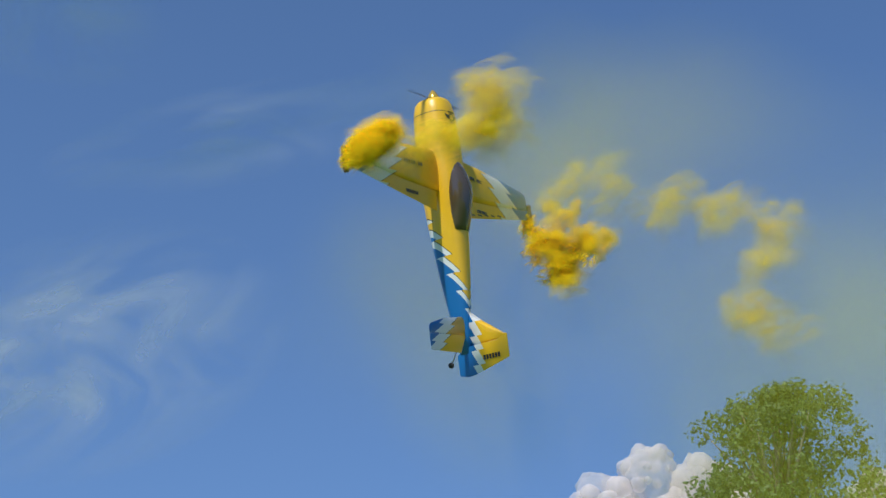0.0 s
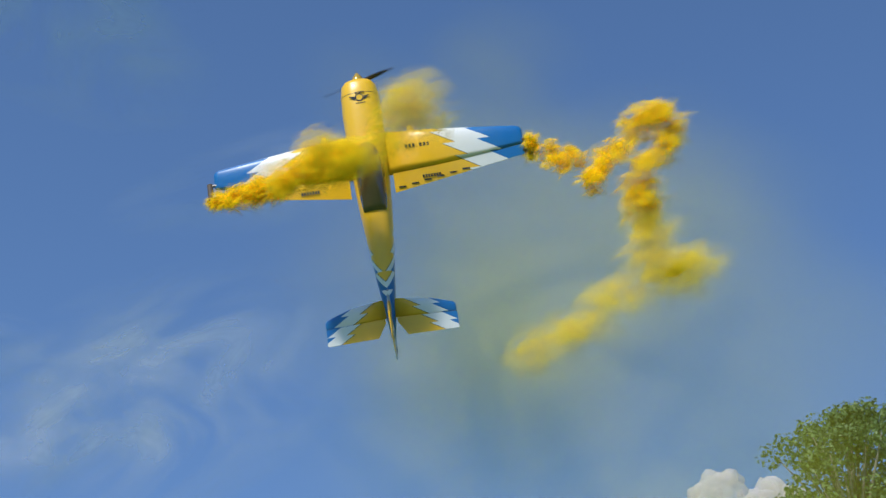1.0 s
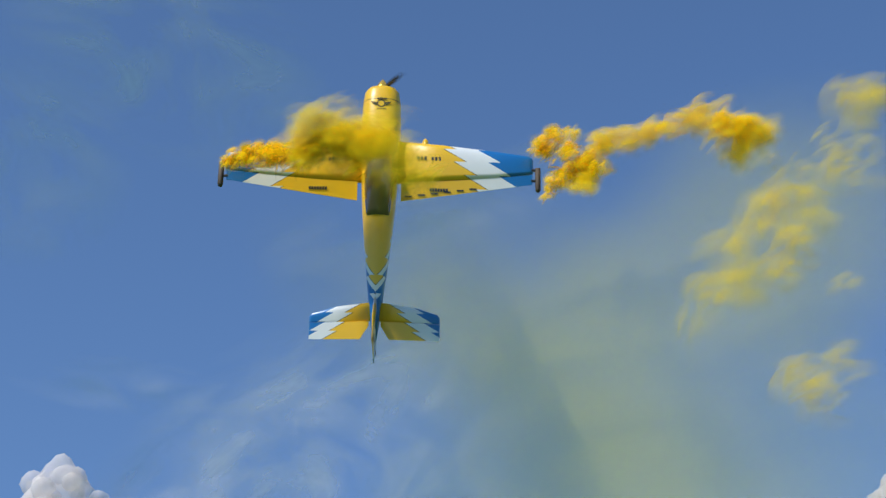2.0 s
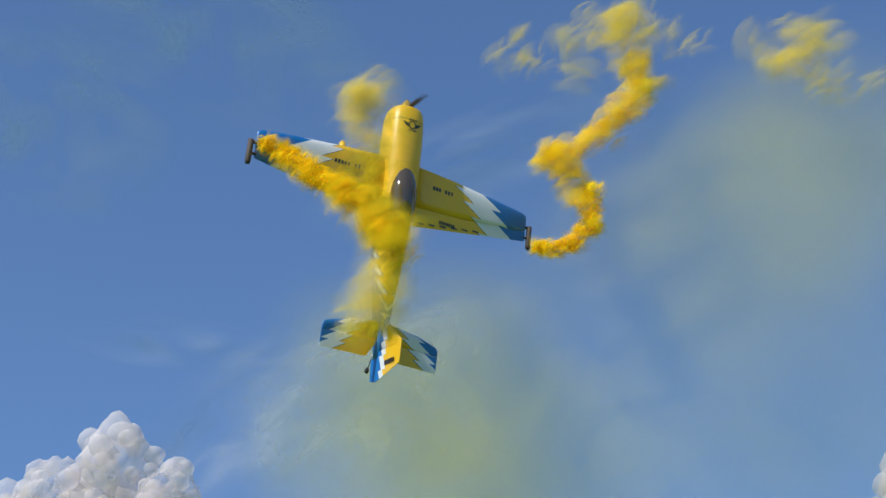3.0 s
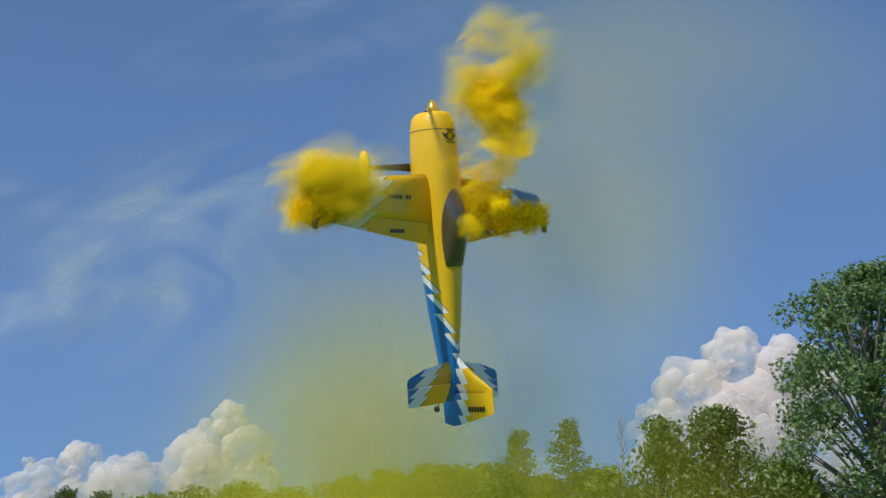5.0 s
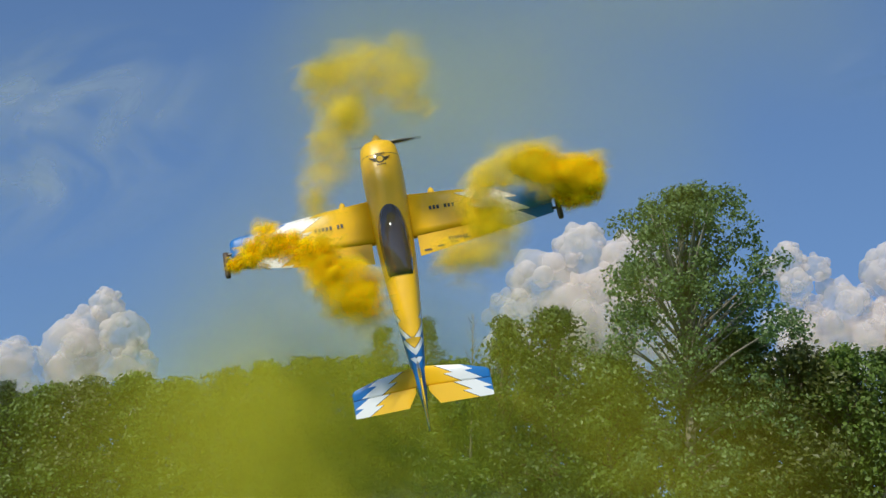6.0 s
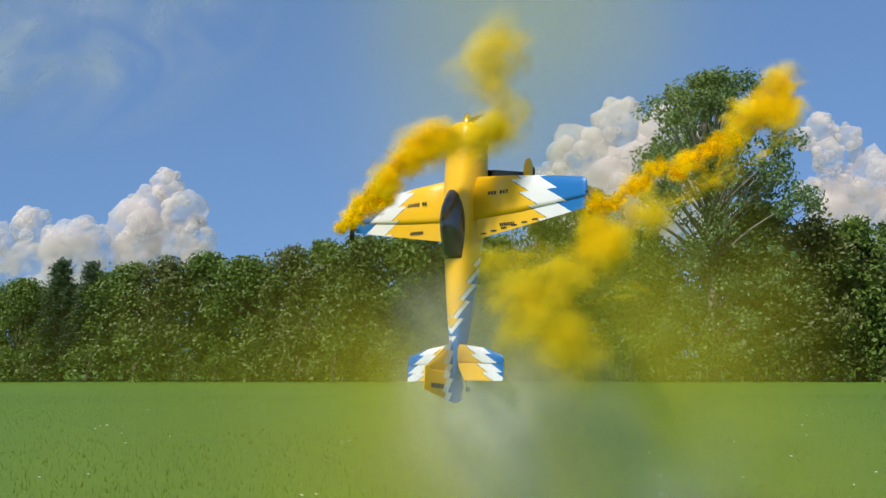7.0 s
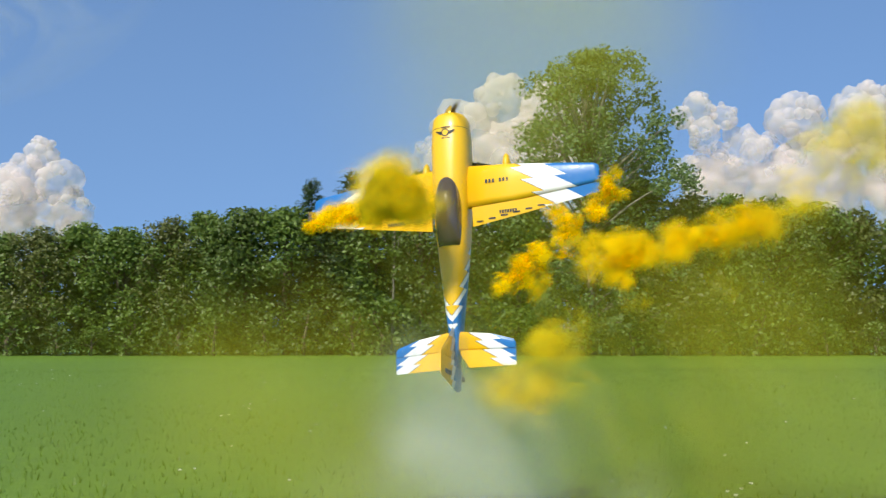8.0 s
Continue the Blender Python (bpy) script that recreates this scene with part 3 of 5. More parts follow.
def build_plane():
    plane = tagged(new("model_aeroplane"), "yellow, white and blue aerobatic model aeroplane hovering nose up", "model aeroplane")
    st = [(0.742, 0.085, 0.075, -0.115), (0.73, 0.115, 0.095, -0.14), (0.70, 0.138, 0.11, -0.165), (0.62, 0.150, 0.125, -0.185), (0.45, 0.156, 0.14, -0.195), (0.28, 0.152, 0.15, -0.2),
          (0.1, 0.148, 0.152, -0.2), (-0.1, 0.14, 0.145, -0.195), (-0.3, 0.128, 0.135, -0.18), (-0.5, 0.110, 0.125, -0.16), (-0.75, 0.085, 0.105, -0.135),
          (-1.0, 0.058, 0.082, -0.10), (-1.2, 0.036, 0.06, -0.075), (-1.34, 0.016, 0.04, -0.05)]
    v, f = loft([superellipse(hw, zt, zb, y) for y, hw, zt, zb in st])
    part("fuselage", mesh_of("fuselage", v, f, M_SIDE, True), plane, "yellow fuselage with blue and white flashes")
    # cowl ring and cooling inlets
    v, f = loft([superellipse(0.1512, 0.1262, -0.1862, 0.605), superellipse(0.152, 0.127, -0.187, 0.600)], False)
    part("cowl_seam", mesh_of("cowl_seam", v, f, M_INK, True), plane)
    for s in (-1, 1):
        v, f = tube([(s * 0.065, 0.728, -0.01), (s * 0.065, 0.745, -0.01)], [0.03, 0.03], 12)
        part("air_inlet", mesh_of("air_inlet", v, f, M_CARBON), plane)
    # canopy
    rings = []
    for k in range(15):
        t = k / 14
        y = 0.215 - t * 0.60
        g = max(0.02, math.sin(math.pi * (0.04 + t * 0.92)) ** 0.55) if t < 0.5 else 1 - 0.2 * (t * 2 - 1) ** 2
        rise = (0.05 + 0.085 * g) * g if t < 0.5 else 0.135 - 0.075 * (t * 2 - 1) ** 1.5
        zb = 0.10 - 0.02 * t
        ring = []
        for j in range(15):
            a = math.pi * j / 14
            ring.append((0.112 * g * math.cos(a), y, zb + rise * math.sin(a) ** 0.8))
        ring.append((0, y, zb - 0.03))
        rings.append(ring)
    v, f = loft(rings)
    part("canopy", mesh_of("canopy", v, f, M_GLASS, True), plane, "smoked brown glossy canopy")
    # spinner and propeller
    v, f = loft([[(r * math.cos(a), y, -0.015 + r * math.sin(a)) for a in (2 * math.pi * k / 20 for k in range(20))]
                 for y, r in ((0.742, 0.052), (0.76, 0.052), (0.785, 0.044), (0.81, 0.030), (0.83, 0.015), (0.842, 0.003))])
    part("spinner", mesh_of("spinner", v, f, M_GOLD, True), plane, "polished gold spinner")
    prop = part("propeller", None, plane)
    for s in (-1, 1):
        rings = []
        for k in range(7):
            t = k / 6
            r = 0.04 + t * 0.30
            c = 0.012 + 0.010 * math.sin(math.pi * min(1, t * 1.1)) - 0.008 * t
            tw = 0.8 - 0.55 * t
            rings.append([(s * r, math.sin(tw) * c * q, s * math.cos(tw) * c * q + w) for q, w in ((-1, 0), (0, 0.004), (1, 0), (0, -0.004))])
        v, f = loft(rings)
        part("blade", mesh_of("blade", v, f, M_CARBON, True), prop, "dark carbon propeller blade")
    prop.matrix_basis = pose(0, 0.752, -0.015)
    # wings
    for s, side in ((-1, "left"), (1, "right")):
        st = [(s * x, yf, yh, th, 0.0) for x, yf, yh, th in ((0.10, 0.292, -0.065, 0.085), (0.5, 0.262, -0.045, 0.068), (0.9, 0.215, -0.012, 0.052), (1.16, 0.180, 0.022, 0.040), (1.19, 0.165, 0.026, 0.022), (1.2, 0.145, 0.03, 0.010))]
        stn = [(x, a, a + (b - a) * 1.0, t, z) for x, a, b, t, z in st]
        rings = []
        for x, yf, yh, th, z in stn:
            full = yf - (yf - yh) / 0.66
            ring_u, ring_l = [], []
            for k in range(10):
                t = 0.66 * (k / 9) ** 1.4
                h = th * 0.5 * (0.2969 * math.sqrt(t) - 0.126 * t - 0.3516 * t * t + 0.2843 * t ** 3 - 0.1015 * t ** 4) / 0.1
                y = yf + (full - yf) * t
                ring_u.append((x, y, z + h))
                ring_l.append((x, y, z - h))
            rings.append(ring_u + ring_l[::-1])
        if s < 0:
            rings = [r[::-1] for r in rings]
        v, f = loft(rings)
        wing = part("wing", mesh_of("wing", v, f, M_WING, True), plane, "yellow wing with white teeth and blue tip")
        st = [(s * 0.17, -0.066, -0.220, 0.040, 0.0), (s * 0.6, -0.044, -0.155, 0.030, 0.0), (s * 1.195, 0.018, -0.062, 0.016, 0.0)]
        rings = [foil_ring(*q, front_round=False) for q in st]
        if s < 0:
            rings = [r[::-1] for r in rings]
        v, f = loft(rings)
        ail = part("aileron", mesh_of("aileron", v, f, M_WING), plane, "yellow aileron with white and blue end")
        # wing tip smoke canister on its bracket
        for y in (0.06, -0.03):
            v, f = tube([(s * 1.185, y, 0), (s * 1.225, y, 0)], [0.012, 0.012], 6)
            part("bracket", mesh_of("bracket", v, f, M_CARBON), plane)
        v, f = tube([(s * 1.238, 0.08, 0), (s * 1.238, 0.075, 0), (s * 1.238, -0.10, 0), (s * 1.238, -0.12, 0)], [0.010, 0.022, 0.022, 0.016], 14)
        part("smoke_canister", mesh_of("smoke_canister", v, f, M_TUBE, True), plane, "scorched dark smoke canister")
        # lettering
        if s > 0:
            bars(plane, "letter_bar", [(0.30 + 0.028 * i, 0.13, 0.044 - 0.0018 * i, 0.018, 0.03) for i in (0, 1, 2, 4, 5, 6, 7, 8)], M_INK, "dark lettering on the wing")
            bars(plane, "letter_bar", [(0.40 + 0.021 * i, -0.125, 0.0135 - 0.0005 * i, 0.015, 0.026) for i in range(7)], M_INK, "dark lettering on the aileron")
            bars(plane, "letter_bar", [(0.23 + 0.10 * i, -0.183 + 0.0145 * i, 0.009 - 0.0004 * i, 0.055, 0.012) for i in range(6)], M_INK, "small dark lettering along the aileron")
        else:
            bars(plane, "letter_bar", [(-0.56 + 0.028 * i, 0.11, 0.0315 + 0.0018 * i, 0.018, 0.03) for i in (0, 1, 2, 3, 4, 6, 7)], M_INK, "dark lettering on the wing")
            bars(plane, "letter_bar", [(-0.54 + 0.021 * i, -0.125, 0.0105 + 0.0005 * i, 0.015, 0.026) for i in range(7)], M_INK, "dark lettering on the aileron")
        # tailplane and elevator
        st = [(s * 0.02, -1.055, -1.205, 0.028, 0.03), (s * 0.30, -1.095, -1.215, 0.022, 0.03), (s * 0.47, -1.15, -1.222, 0.014, 0.03), (s * 0.487, -1.175, -1.224, 0.008, 0.03)]
        rings = [foil_ring(*q) for q in st]
        if s < 0:
            rings = [r[::-1] for r in rings]
        v, f = loft(rings)
        part("tailplane", mesh_of("tailplane", v, f, M_TAIL, True), plane, "yellow tailplane with white teeth and blue tip")
        st = [(s * 0.045, -1.21, -1.24, 0.018, 0.03), (s * 0.11, -1.21, -1.345, 0.016, 0.03), (s * 0.47, -1.226, -1.352, 0.010, 0.03), (s * 0.487, -1.228, -1.350, 0.006, 0.03)]
        rings = [foil_ring(*q, front_round=False) for q in st]
        if s < 0:
            rings = [r[::-1] for r in rings]
        v, f = loft(rings)
        part("elevator", mesh_of("elevator", v, f, M_TAIL), plane, "yellow elevator with white and blue end")
        # undercarriage
        v, f = loft([[(s * x, y + d, z + e) for d, e in ((-w, 0.004), (w, 0.004), (w, -0.004), (-w, -0.004))] for x, y, z, w in ((0.06, 0.36, -0.195, 0.03), (0.16, 0.36, -0.21, 0.025), (0.31, 0.37, -0.37, 0.014), (0.33, 0.37, -0.39, 0.012))])
        part("gear_leg", mesh_of("gear_leg", v, f, M_CARBON), plane)
        v, f = loft([[(s * 0.35 + hw * math.cos(a), y, -0.395 + hz * math.sin(a)) for a in (2 * math.pi * k / 14 for k in range(14))]
                     for y, hw, hz in ((0.50, 0.006, 0.006), (0.48, 0.022, 0.028), (0.43, 0.034, 0.046), (0.37, 0.034, 0.046), (0.29, 0.020, 0.030), (0.22, 0.004, 0.008))])
        part("wheel_pant", mesh_of("wheel_pant", v, f, M_YELLOW, True), plane, "yellow teardrop wheel fairing")
        v, f = tube([(s * 0.335, 0.40, -0.43), (s * 0.365, 0.40, -0.43)], [0.042, 0.042], 18)
        part("wheel", mesh_of("wheel", v, f, M_RUBBER, True), plane, "small black tyre")
    # fin and rudder
    def upright(rows, front_round, name, material, label):
        rings = []
        for z, yf, yb, th in rows:
            rings.append([(p[2], p[1], p[0]) for p in foil_ring(z, yf, yb, th, 0.0, front_round=front_round)])
        v, f = loft(rings)
        return part(name, mesh_of(name, v, f, material, front_round), plane, label)
    upright([(0.03, -0.98, -1.29, 0.030), (0.20, -1.13, -1.285, 0.022), (0.345, -1.235, -1.28, 0.014), (0.36, -1.25, -1.28, 0.008)], True, "fin", M_FIN, "white and yellow fin")
    upright([(-0.075, -1.345, -1.50, 0.018), (0.0, -1.30, -1.52, 0.022), (0.06, -1.292, -1.515, 0.022), (0.30, -1.286, -1.455, 0.014), (0.375, -1.25, -1.435, 0.010), (0.384, -1.26, -1.43, 0.006)], False, "rudder", M_FIN, "rudder, blue below and yellow above")
    for s in (-1, 1):
        rows = []
        for i in range(6):
            z, y = 0.17 + i * 0.026, -1.40
            w = 0.004
            rows.append([(s * 0.0105, y - 0.018, z - 0.009), (s * 0.0105, y + 0.018, z - 0.009), (s * 0.0105, y + 0.018, z + 0.009), (s * 0.0105, y - 0.018, z + 0.009)])
        for r in rows:
            v, f = loft([r, [(p[0] + s * 0.002, p[1], p[2]) for p in r]])
            part("letter_bar", mesh_of("letter_bar", v, f, M_INK), plane, "dark lettering on the rudder")
    # winged emblem on the cowl
    pieces = [tube([(0, 0.555, 0.1285), (0, 0.555, 0.1345)], [0.034, 0.034], 18)]
    for s in (-1, 1):
        for i in range(3):
            x0, x1, y = s * 0.034, s * (0.078 - i * 0.012), 0.565 - i * 0.011
            b = [(x0, y, 0.129), (x1, y + 0.008, 0.126), (x1, y + 0.001, 0.126), (x0, y - 0.008, 0.129)]
            pieces.append(loft([b, [(p[0], p[1], p[2] + 0.005) for p in b]]))
    for i in range(5):
        for y in (0.60, 0.508):
            x = -0.03 + i * 0.015
            b = [(x, y - 0.005, 0.128), (x + 0.010, y - 0.005, 0.128), (x + 0.010, y + 0.005, 0.128), (x, y + 0.005, 0.128)]
            pieces.append(loft([b, [(p[0], p[1], p[2] + 0.008) for p in b]]))
    v, f = join(*pieces)
    part("emblem", mesh_of("emblem", v, f, M_INK), plane, "dark winged emblem on the cowl")
    v, f = tube([(0, 0.555, 0.130), (0, 0.555, 0.1355)], [0.024, 0.024], 18)
    part("emblem_field", mesh_of("emblem_field", v, f, M_YELLOW), plane)
    # tail wheel
    v, f = tube([(0, -1.25, -0.06), (0, -1.36, -0.12), (0, -1.40, -0.15)], [0.005, 0.005, 0.004], 6)
    part("tail_wire", mesh_of("tail_wire", v, f, M_STEEL, True), plane)
    v, f = tube([(-0.008, -1.40, -0.15), (0.008, -1.40, -0.15)], [0.022, 0.022], 12)
    part("tail_wheel", mesh_of("tail_wheel", v, f, M_RUBBER, True), plane)
    return plane, prop


def make_fin_paint():
    m = Mat("fin_covering", YELLOW, 0.3, coat=0.25)
    sep = m.t.nodes.new("ShaderNodeSeparateXYZ")
    m.link(m.coords(), sep.inputs[0])
    x, y, z = sep.outputs
    tooth = m.math("MULTIPLY", m.math("FRACT", m.math("MULTIPLY", y, 9.0)), 0.05)
    u = m.math("ADD", z, tooth)
    paint = m.mix(m.math("GREATER_THAN", u, 0.17), m.mix(m.math("GREATER_THAN", u, 0.105), BLUE, WHITE), YELLOW)
    film_wear(m, paint)
    return m.m


M_FIN = make_fin_paint()
plane, prop = build_plane()
PLANE_PATH = [
    (0.0, pose(-0.113, 9.312, 5.709, 86.6, -9.8, 54.0)),
    (0.5, pose(-0.468, 9.209, 5.965, 94.8, -18.9, 19.6)),
    (1.0, pose(-1.131, 8.870, 5.937, 94.4, -9.3, 0.7)),
    (1.5, pose(-1.788, 8.832, 6.234, 95.6, -0.9, -0.4)),
    (1.7, pose(-1.951, 8.734, 6.243, 94.7, 0.6, 4.1)),
    (2.8, pose(-2.420, 8.757, 5.749, 92.2, 5.5, 36.0)),
    (3.0, pose(-2.414, 8.884, 5.694, 94.3, 5.8, 43.8)),
    (3.5, pose(-2.158, 9.031, 5.478, 94.1, -2.8, 63.5)),
    (4.0, pose(-1.744, 9.028, 5.035, 102.4, -16.5, 72.0)),
    (4.2, pose(-1.537, 9.075, 4.936, 98.3, -18.6, 70.8)),
    (5.3, pose(-0.383, 8.752, 4.151, 92.2, -11.7, 38.5)),
    (5.5, pose(-0.205, 8.665, 3.961, 87.9, -13.2, 26.9)),
    (6.0, pose(-0.043, 0.292, 3.472, 77.8, -11.2, -1.4)),
    (6.5, pose(-0.021, -5.565, 3.014, 87.1, -4.2, -27.8)),
    (7.0, pose(0.159, -5.572, 2.748, 85.1, -1.1, -40.2)),
    (7.5, pose(0.548, -5.666, 2.698, 83.7, -2.7, -36.1)),
    (8.0, pose(1.009, -5.721, 2.614, 79.3, -5.3, -23.9)),
]
# ---------------------------------------------------------------- coloured smoke
SUNWARD, SOUTHWARD = Vector((-0.35, -0.70, 0.62)), Vector((-0.08, -0.97, 0.15))


def flake_mesh(name, seed, count, core, size, material, bend=1.0, facing=SUNWARD, scatter=0.30):
    """A clump of radius about 1 of a few bowed wisps that fade to their rims, lying roughly across the light."""
    rng = np.random.default_rng(seed)
    verts, faces, uvs = [], [], []
    n = 4
    for k in range(count):
        c = Vector(rng.normal(size=3)) * core
        if c.length > 0.62:
            c *= 0.62 / c.length
        nrm = (facing + Vector(rng.normal(size=3)) * scatter).normalized()
        u = nrm.orthogonal().normalized()
        u.rotate(Matrix.Rotation(rng.random() * 6.283, 3, nrm))
        w = nrm.cross(u)
        s = size * rng.uniform(0.65, 1.3)
        o = len(verts)
        for a in range(n + 1):
            for b in range(n + 1):
                p, q = a / n * 2 - 1, b / n * 2 - 1
                bow = 0.30 * bend * (1 - p * p - q * q) + 0.22 * bend * noise.noise(Vector((p * 2 + k, q * 2, seed)))
                verts.append(c + (u * p + w * q + nrm * bow) * s)
                uvs.append((a / n, b / n))
        for a in range(n):
            for b in range(n):
                i = o + a * (n + 1) + b
                faces.append((i, i + n + 1, i + n + 2, i + 1))
    me = mesh_of(name, verts, faces, material, True)
    uv = me.uv_layers.new(name="UVMap")
    for loop in me.loops:
        uv.data[loop.index].uv = uvs[loop.vertex_index]
    return me


STREAMS = {"left": {}, "right": {}}


def stream(t, side, points):
    """How the smoke of one wing tip lies at t: from the canister on to its oldest part."""
    STREAMS[side][t] = [Vector(p) for p in points]      # place, and half the breadth


stream(0.0, "left", [(-0.80, 8.34, 5.45, 0.03), (-0.75, 8.31, 5.50, 0.06), (-0.67, 8.27, 5.56, 0.09), (-0.58, 8.24, 5.61, 0.10), (-0.51, 8.24, 5.65, 0.08), (-0.63, 8.24, 5.56, 0.10), (-0.70, 8.24, 5.48, 0.07), (0.01, 8.24, 5.65, 0.12), (0.25, 8.24, 5.70, 0.20), (0.29, 8.24, 5.93, 0.22), (0.12, 8.24, 6.11, 0.14)])
stream(0.0, "right", [(0.58, 10.32, 5.88, 0.04), (0.65, 10.29, 5.70, 0.10), (0.77, 10.25, 5.49, 0.22), (0.91, 10.22, 5.38, 0.24), (1.00, 10.22, 5.58, 0.26), (1.15, 10.22, 5.64, 0.22), (0.72, 10.22, 5.68, 0.14), (0.96, 10.22, 5.30, 0.10), (0.91, 10.22, 6.27, 0.25), (1.54, 10.22, 5.97, 0.27), (2.17, 10.22, 5.99, 0.27), (2.85, 10.22, 5.91, 0.22), (2.42, 10.22, 5.12, 0.21), (2.78, 10.22, 4.79, 0.23)])
stream(0.5, "left", [(-1.55, 8.85, 5.52, 0.04), (-1.38, 8.79, 5.61, 0.08), (-1.21, 8.72, 5.72, 0.15), (-1.00, 8.66, 5.83, 0.19), (-0.83, 8.66, 5.98, 0.19), (-0.67, 8.66, 6.03, 0.19), (-0.91, 8.66, 5.79, 0.17), (-0.41, 8.66, 6.03, 0.15), (-0.24, 8.66, 6.23, 0.21), (0.10, 8.66, 6.13, 0.21)])
stream(0.5, "right", [(0.61, 9.63, 6.46, 0.05), (0.77, 9.60, 6.40, 0.08), (0.93, 9.56, 6.30, 0.08), (0.97, 9.53, 6.08, 0.09), (1.04, 9.53, 5.88, 0.10), (1.07, 9.53, 5.63, 0.18), (1.34, 9.53, 5.54, 0.25), (1.52, 9.53, 5.59, 0.23), (1.11, 9.53, 5.39, 0.18), (0.88, 9.53, 5.36, 0.13), (1.24, 9.53, 5.35, 0.13), (0.70, 9.53, 5.34, 0.07), (1.70, 9.53, 5.55, 0.18), (1.06, 9.53, 6.76, 0.28)])
stream(1.0, "left", [(-2.34, 8.87, 5.66, 0.04), (-2.10, 8.69, 5.60, 0.07), (-1.85, 8.50, 5.61, 0.10), (-1.61, 8.32, 5.59, 0.13), (-1.41, 8.32, 5.67, 0.16), (-1.21, 8.32, 5.72, 0.14), (-1.46, 8.32, 5.86, 0.12), (-1.08, 8.32, 5.72, 0.10), (-0.81, 8.32, 6.27, 0.17), (-0.56, 8.32, 6.08, 0.21)])
stream(1.0, "right", [(0.06, 8.91, 6.16, 0.07), (0.22, 8.88, 6.09, 0.13), (0.41, 8.84, 6.00, 0.16), (0.57, 8.81, 5.79, 0.17), (0.71, 8.81, 6.03, 0.17), (0.93, 8.81, 6.27, 0.13), (1.09, 8.81, 6.39, 0.10), (1.20, 8.81, 6.12, 0.11), (0.91, 8.81, 5.88, 0.15), (0.94, 8.81, 5.60, 0.13), (1.02, 8.81, 5.37, 0.13), (0.92, 8.81, 5.15, 0.12), (1.12, 8.81, 5.01, 0.14), (1.41, 8.81, 5.14, 0.14), (0.70, 8.81, 4.82, 0.14), (0.37, 8.81, 4.58, 0.14), (0.01, 8.81, 4.33, 0.14)])
stream(1.5, "left", [(-3.04, 8.86, 6.19, 0.04), (-2.80, 8.67, 6.15, 0.07), (-2.52, 8.47, 6.09, 0.11), (-2.21, 8.28, 5.94, 0.13), (-1.95, 8.28, 5.90, 0.17), (-1.74, 8.28, 5.91, 0.12), (-2.00, 8.28, 6.23, 0.11), (-1.53, 8.28, 5.96, 0.07), (-1.81, 8.28, 5.70, 0.12), (-1.23, 8.28, 5.62, 0.12)])
stream(1.5, "right", [(-0.50, 8.84, 6.26, 0.10), (-0.34, 8.81, 6.30, 0.10), (-0.13, 8.77, 6.33, 0.11), (0.09, 8.74, 6.36, 0.11), (0.31, 8.74, 6.42, 0.11), (0.53, 8.74, 6.48, 0.13), (0.72, 8.74, 6.15, 0.11), (0.73, 8.74, 5.82, 0.17), (0.59, 8.74, 5.59, 0.12), (0.82, 8.74, 5.40, 0.14), (0.98, 8.74, 5.12, 0.14), (0.97, 8.74, 4.78, 0.16), (1.18, 8.74, 5.33, 0.14), (1.42, 8.74, 5.73, 0.17), (1.56, 8.74, 6.09, 0.15), (1.63, 8.74, 6.37, 0.13), (0.85, 8.74, 4.32, 0.18), (0.26, 8.74, 4.14, 0.20), (-0.24, 8.74, 4.45, 0.24)])
stream(1.7, "left", [(-3.18, 8.67, 6.28, 0.05), (-2.92, 8.51, 6.21, 0.08), (-2.64, 8.35, 6.17, 0.11), (-2.33, 8.18, 6.13, 0.15), (-2.07, 8.18, 6.20, 0.16), (-1.82, 8.18, 6.08, 0.17), (-2.25, 8.18, 6.29, 0.13), (-2.08, 8.18, 6.39, 0.11), (-1.90, 8.18, 5.95, 0.14), (-1.31, 8.18, 5.80, 0.14)])
stream(1.7, "right", [(-0.67, 8.84, 6.15, 0.09), (-0.44, 8.81, 6.23, 0.11), (-0.65, 8.77, 6.40, 0.11), (-0.35, 8.74, 6.36, 0.12), (-0.14, 8.74, 6.21, 0.17), (0.01, 8.74, 5.96, 0.15), (0.16, 8.74, 6.28, 0.15), (0.46, 8.74, 6.33, 0.13), (0.64, 8.74, 6.45, 0.11), (0.86, 8.74, 6.07, 0.13), (1.08, 8.74, 5.82, 0.15), (0.92, 8.74, 5.47, 0.16), (1.08, 8.74, 5.14, 0.18), (1.08, 8.74, 4.80, 0.18), (1.04, 8.74, 4.42, 0.18), (1.42, 8.74, 5.34, 0.14), (1.59, 8.74, 5.73, 0.16), (1.79, 8.74, 6.17, 0.15), (0.84, 8.74, 4.03, 0.19), (0.05, 8.74, 4.08, 0.27)])
stream(2.8, "left", [(-3.32, 8.04, 5.92, 0.05), (-3.11, 8.01, 5.82, 0.07), (-2.87, 7.97, 5.66, 0.10), (-2.64, 7.94, 5.50, 0.12), (-2.43, 7.94, 5.39, 0.14), (-2.35, 7.94, 5.24, 0.12), (-2.52, 7.94, 5.18, 0.14), (-2.69, 7.94, 5.96, 0.16), (-2.48, 7.94, 6.12, 0.16), (-2.35, 7.94, 6.33, 0.17), (-2.51, 7.94, 4.75, 0.16)])
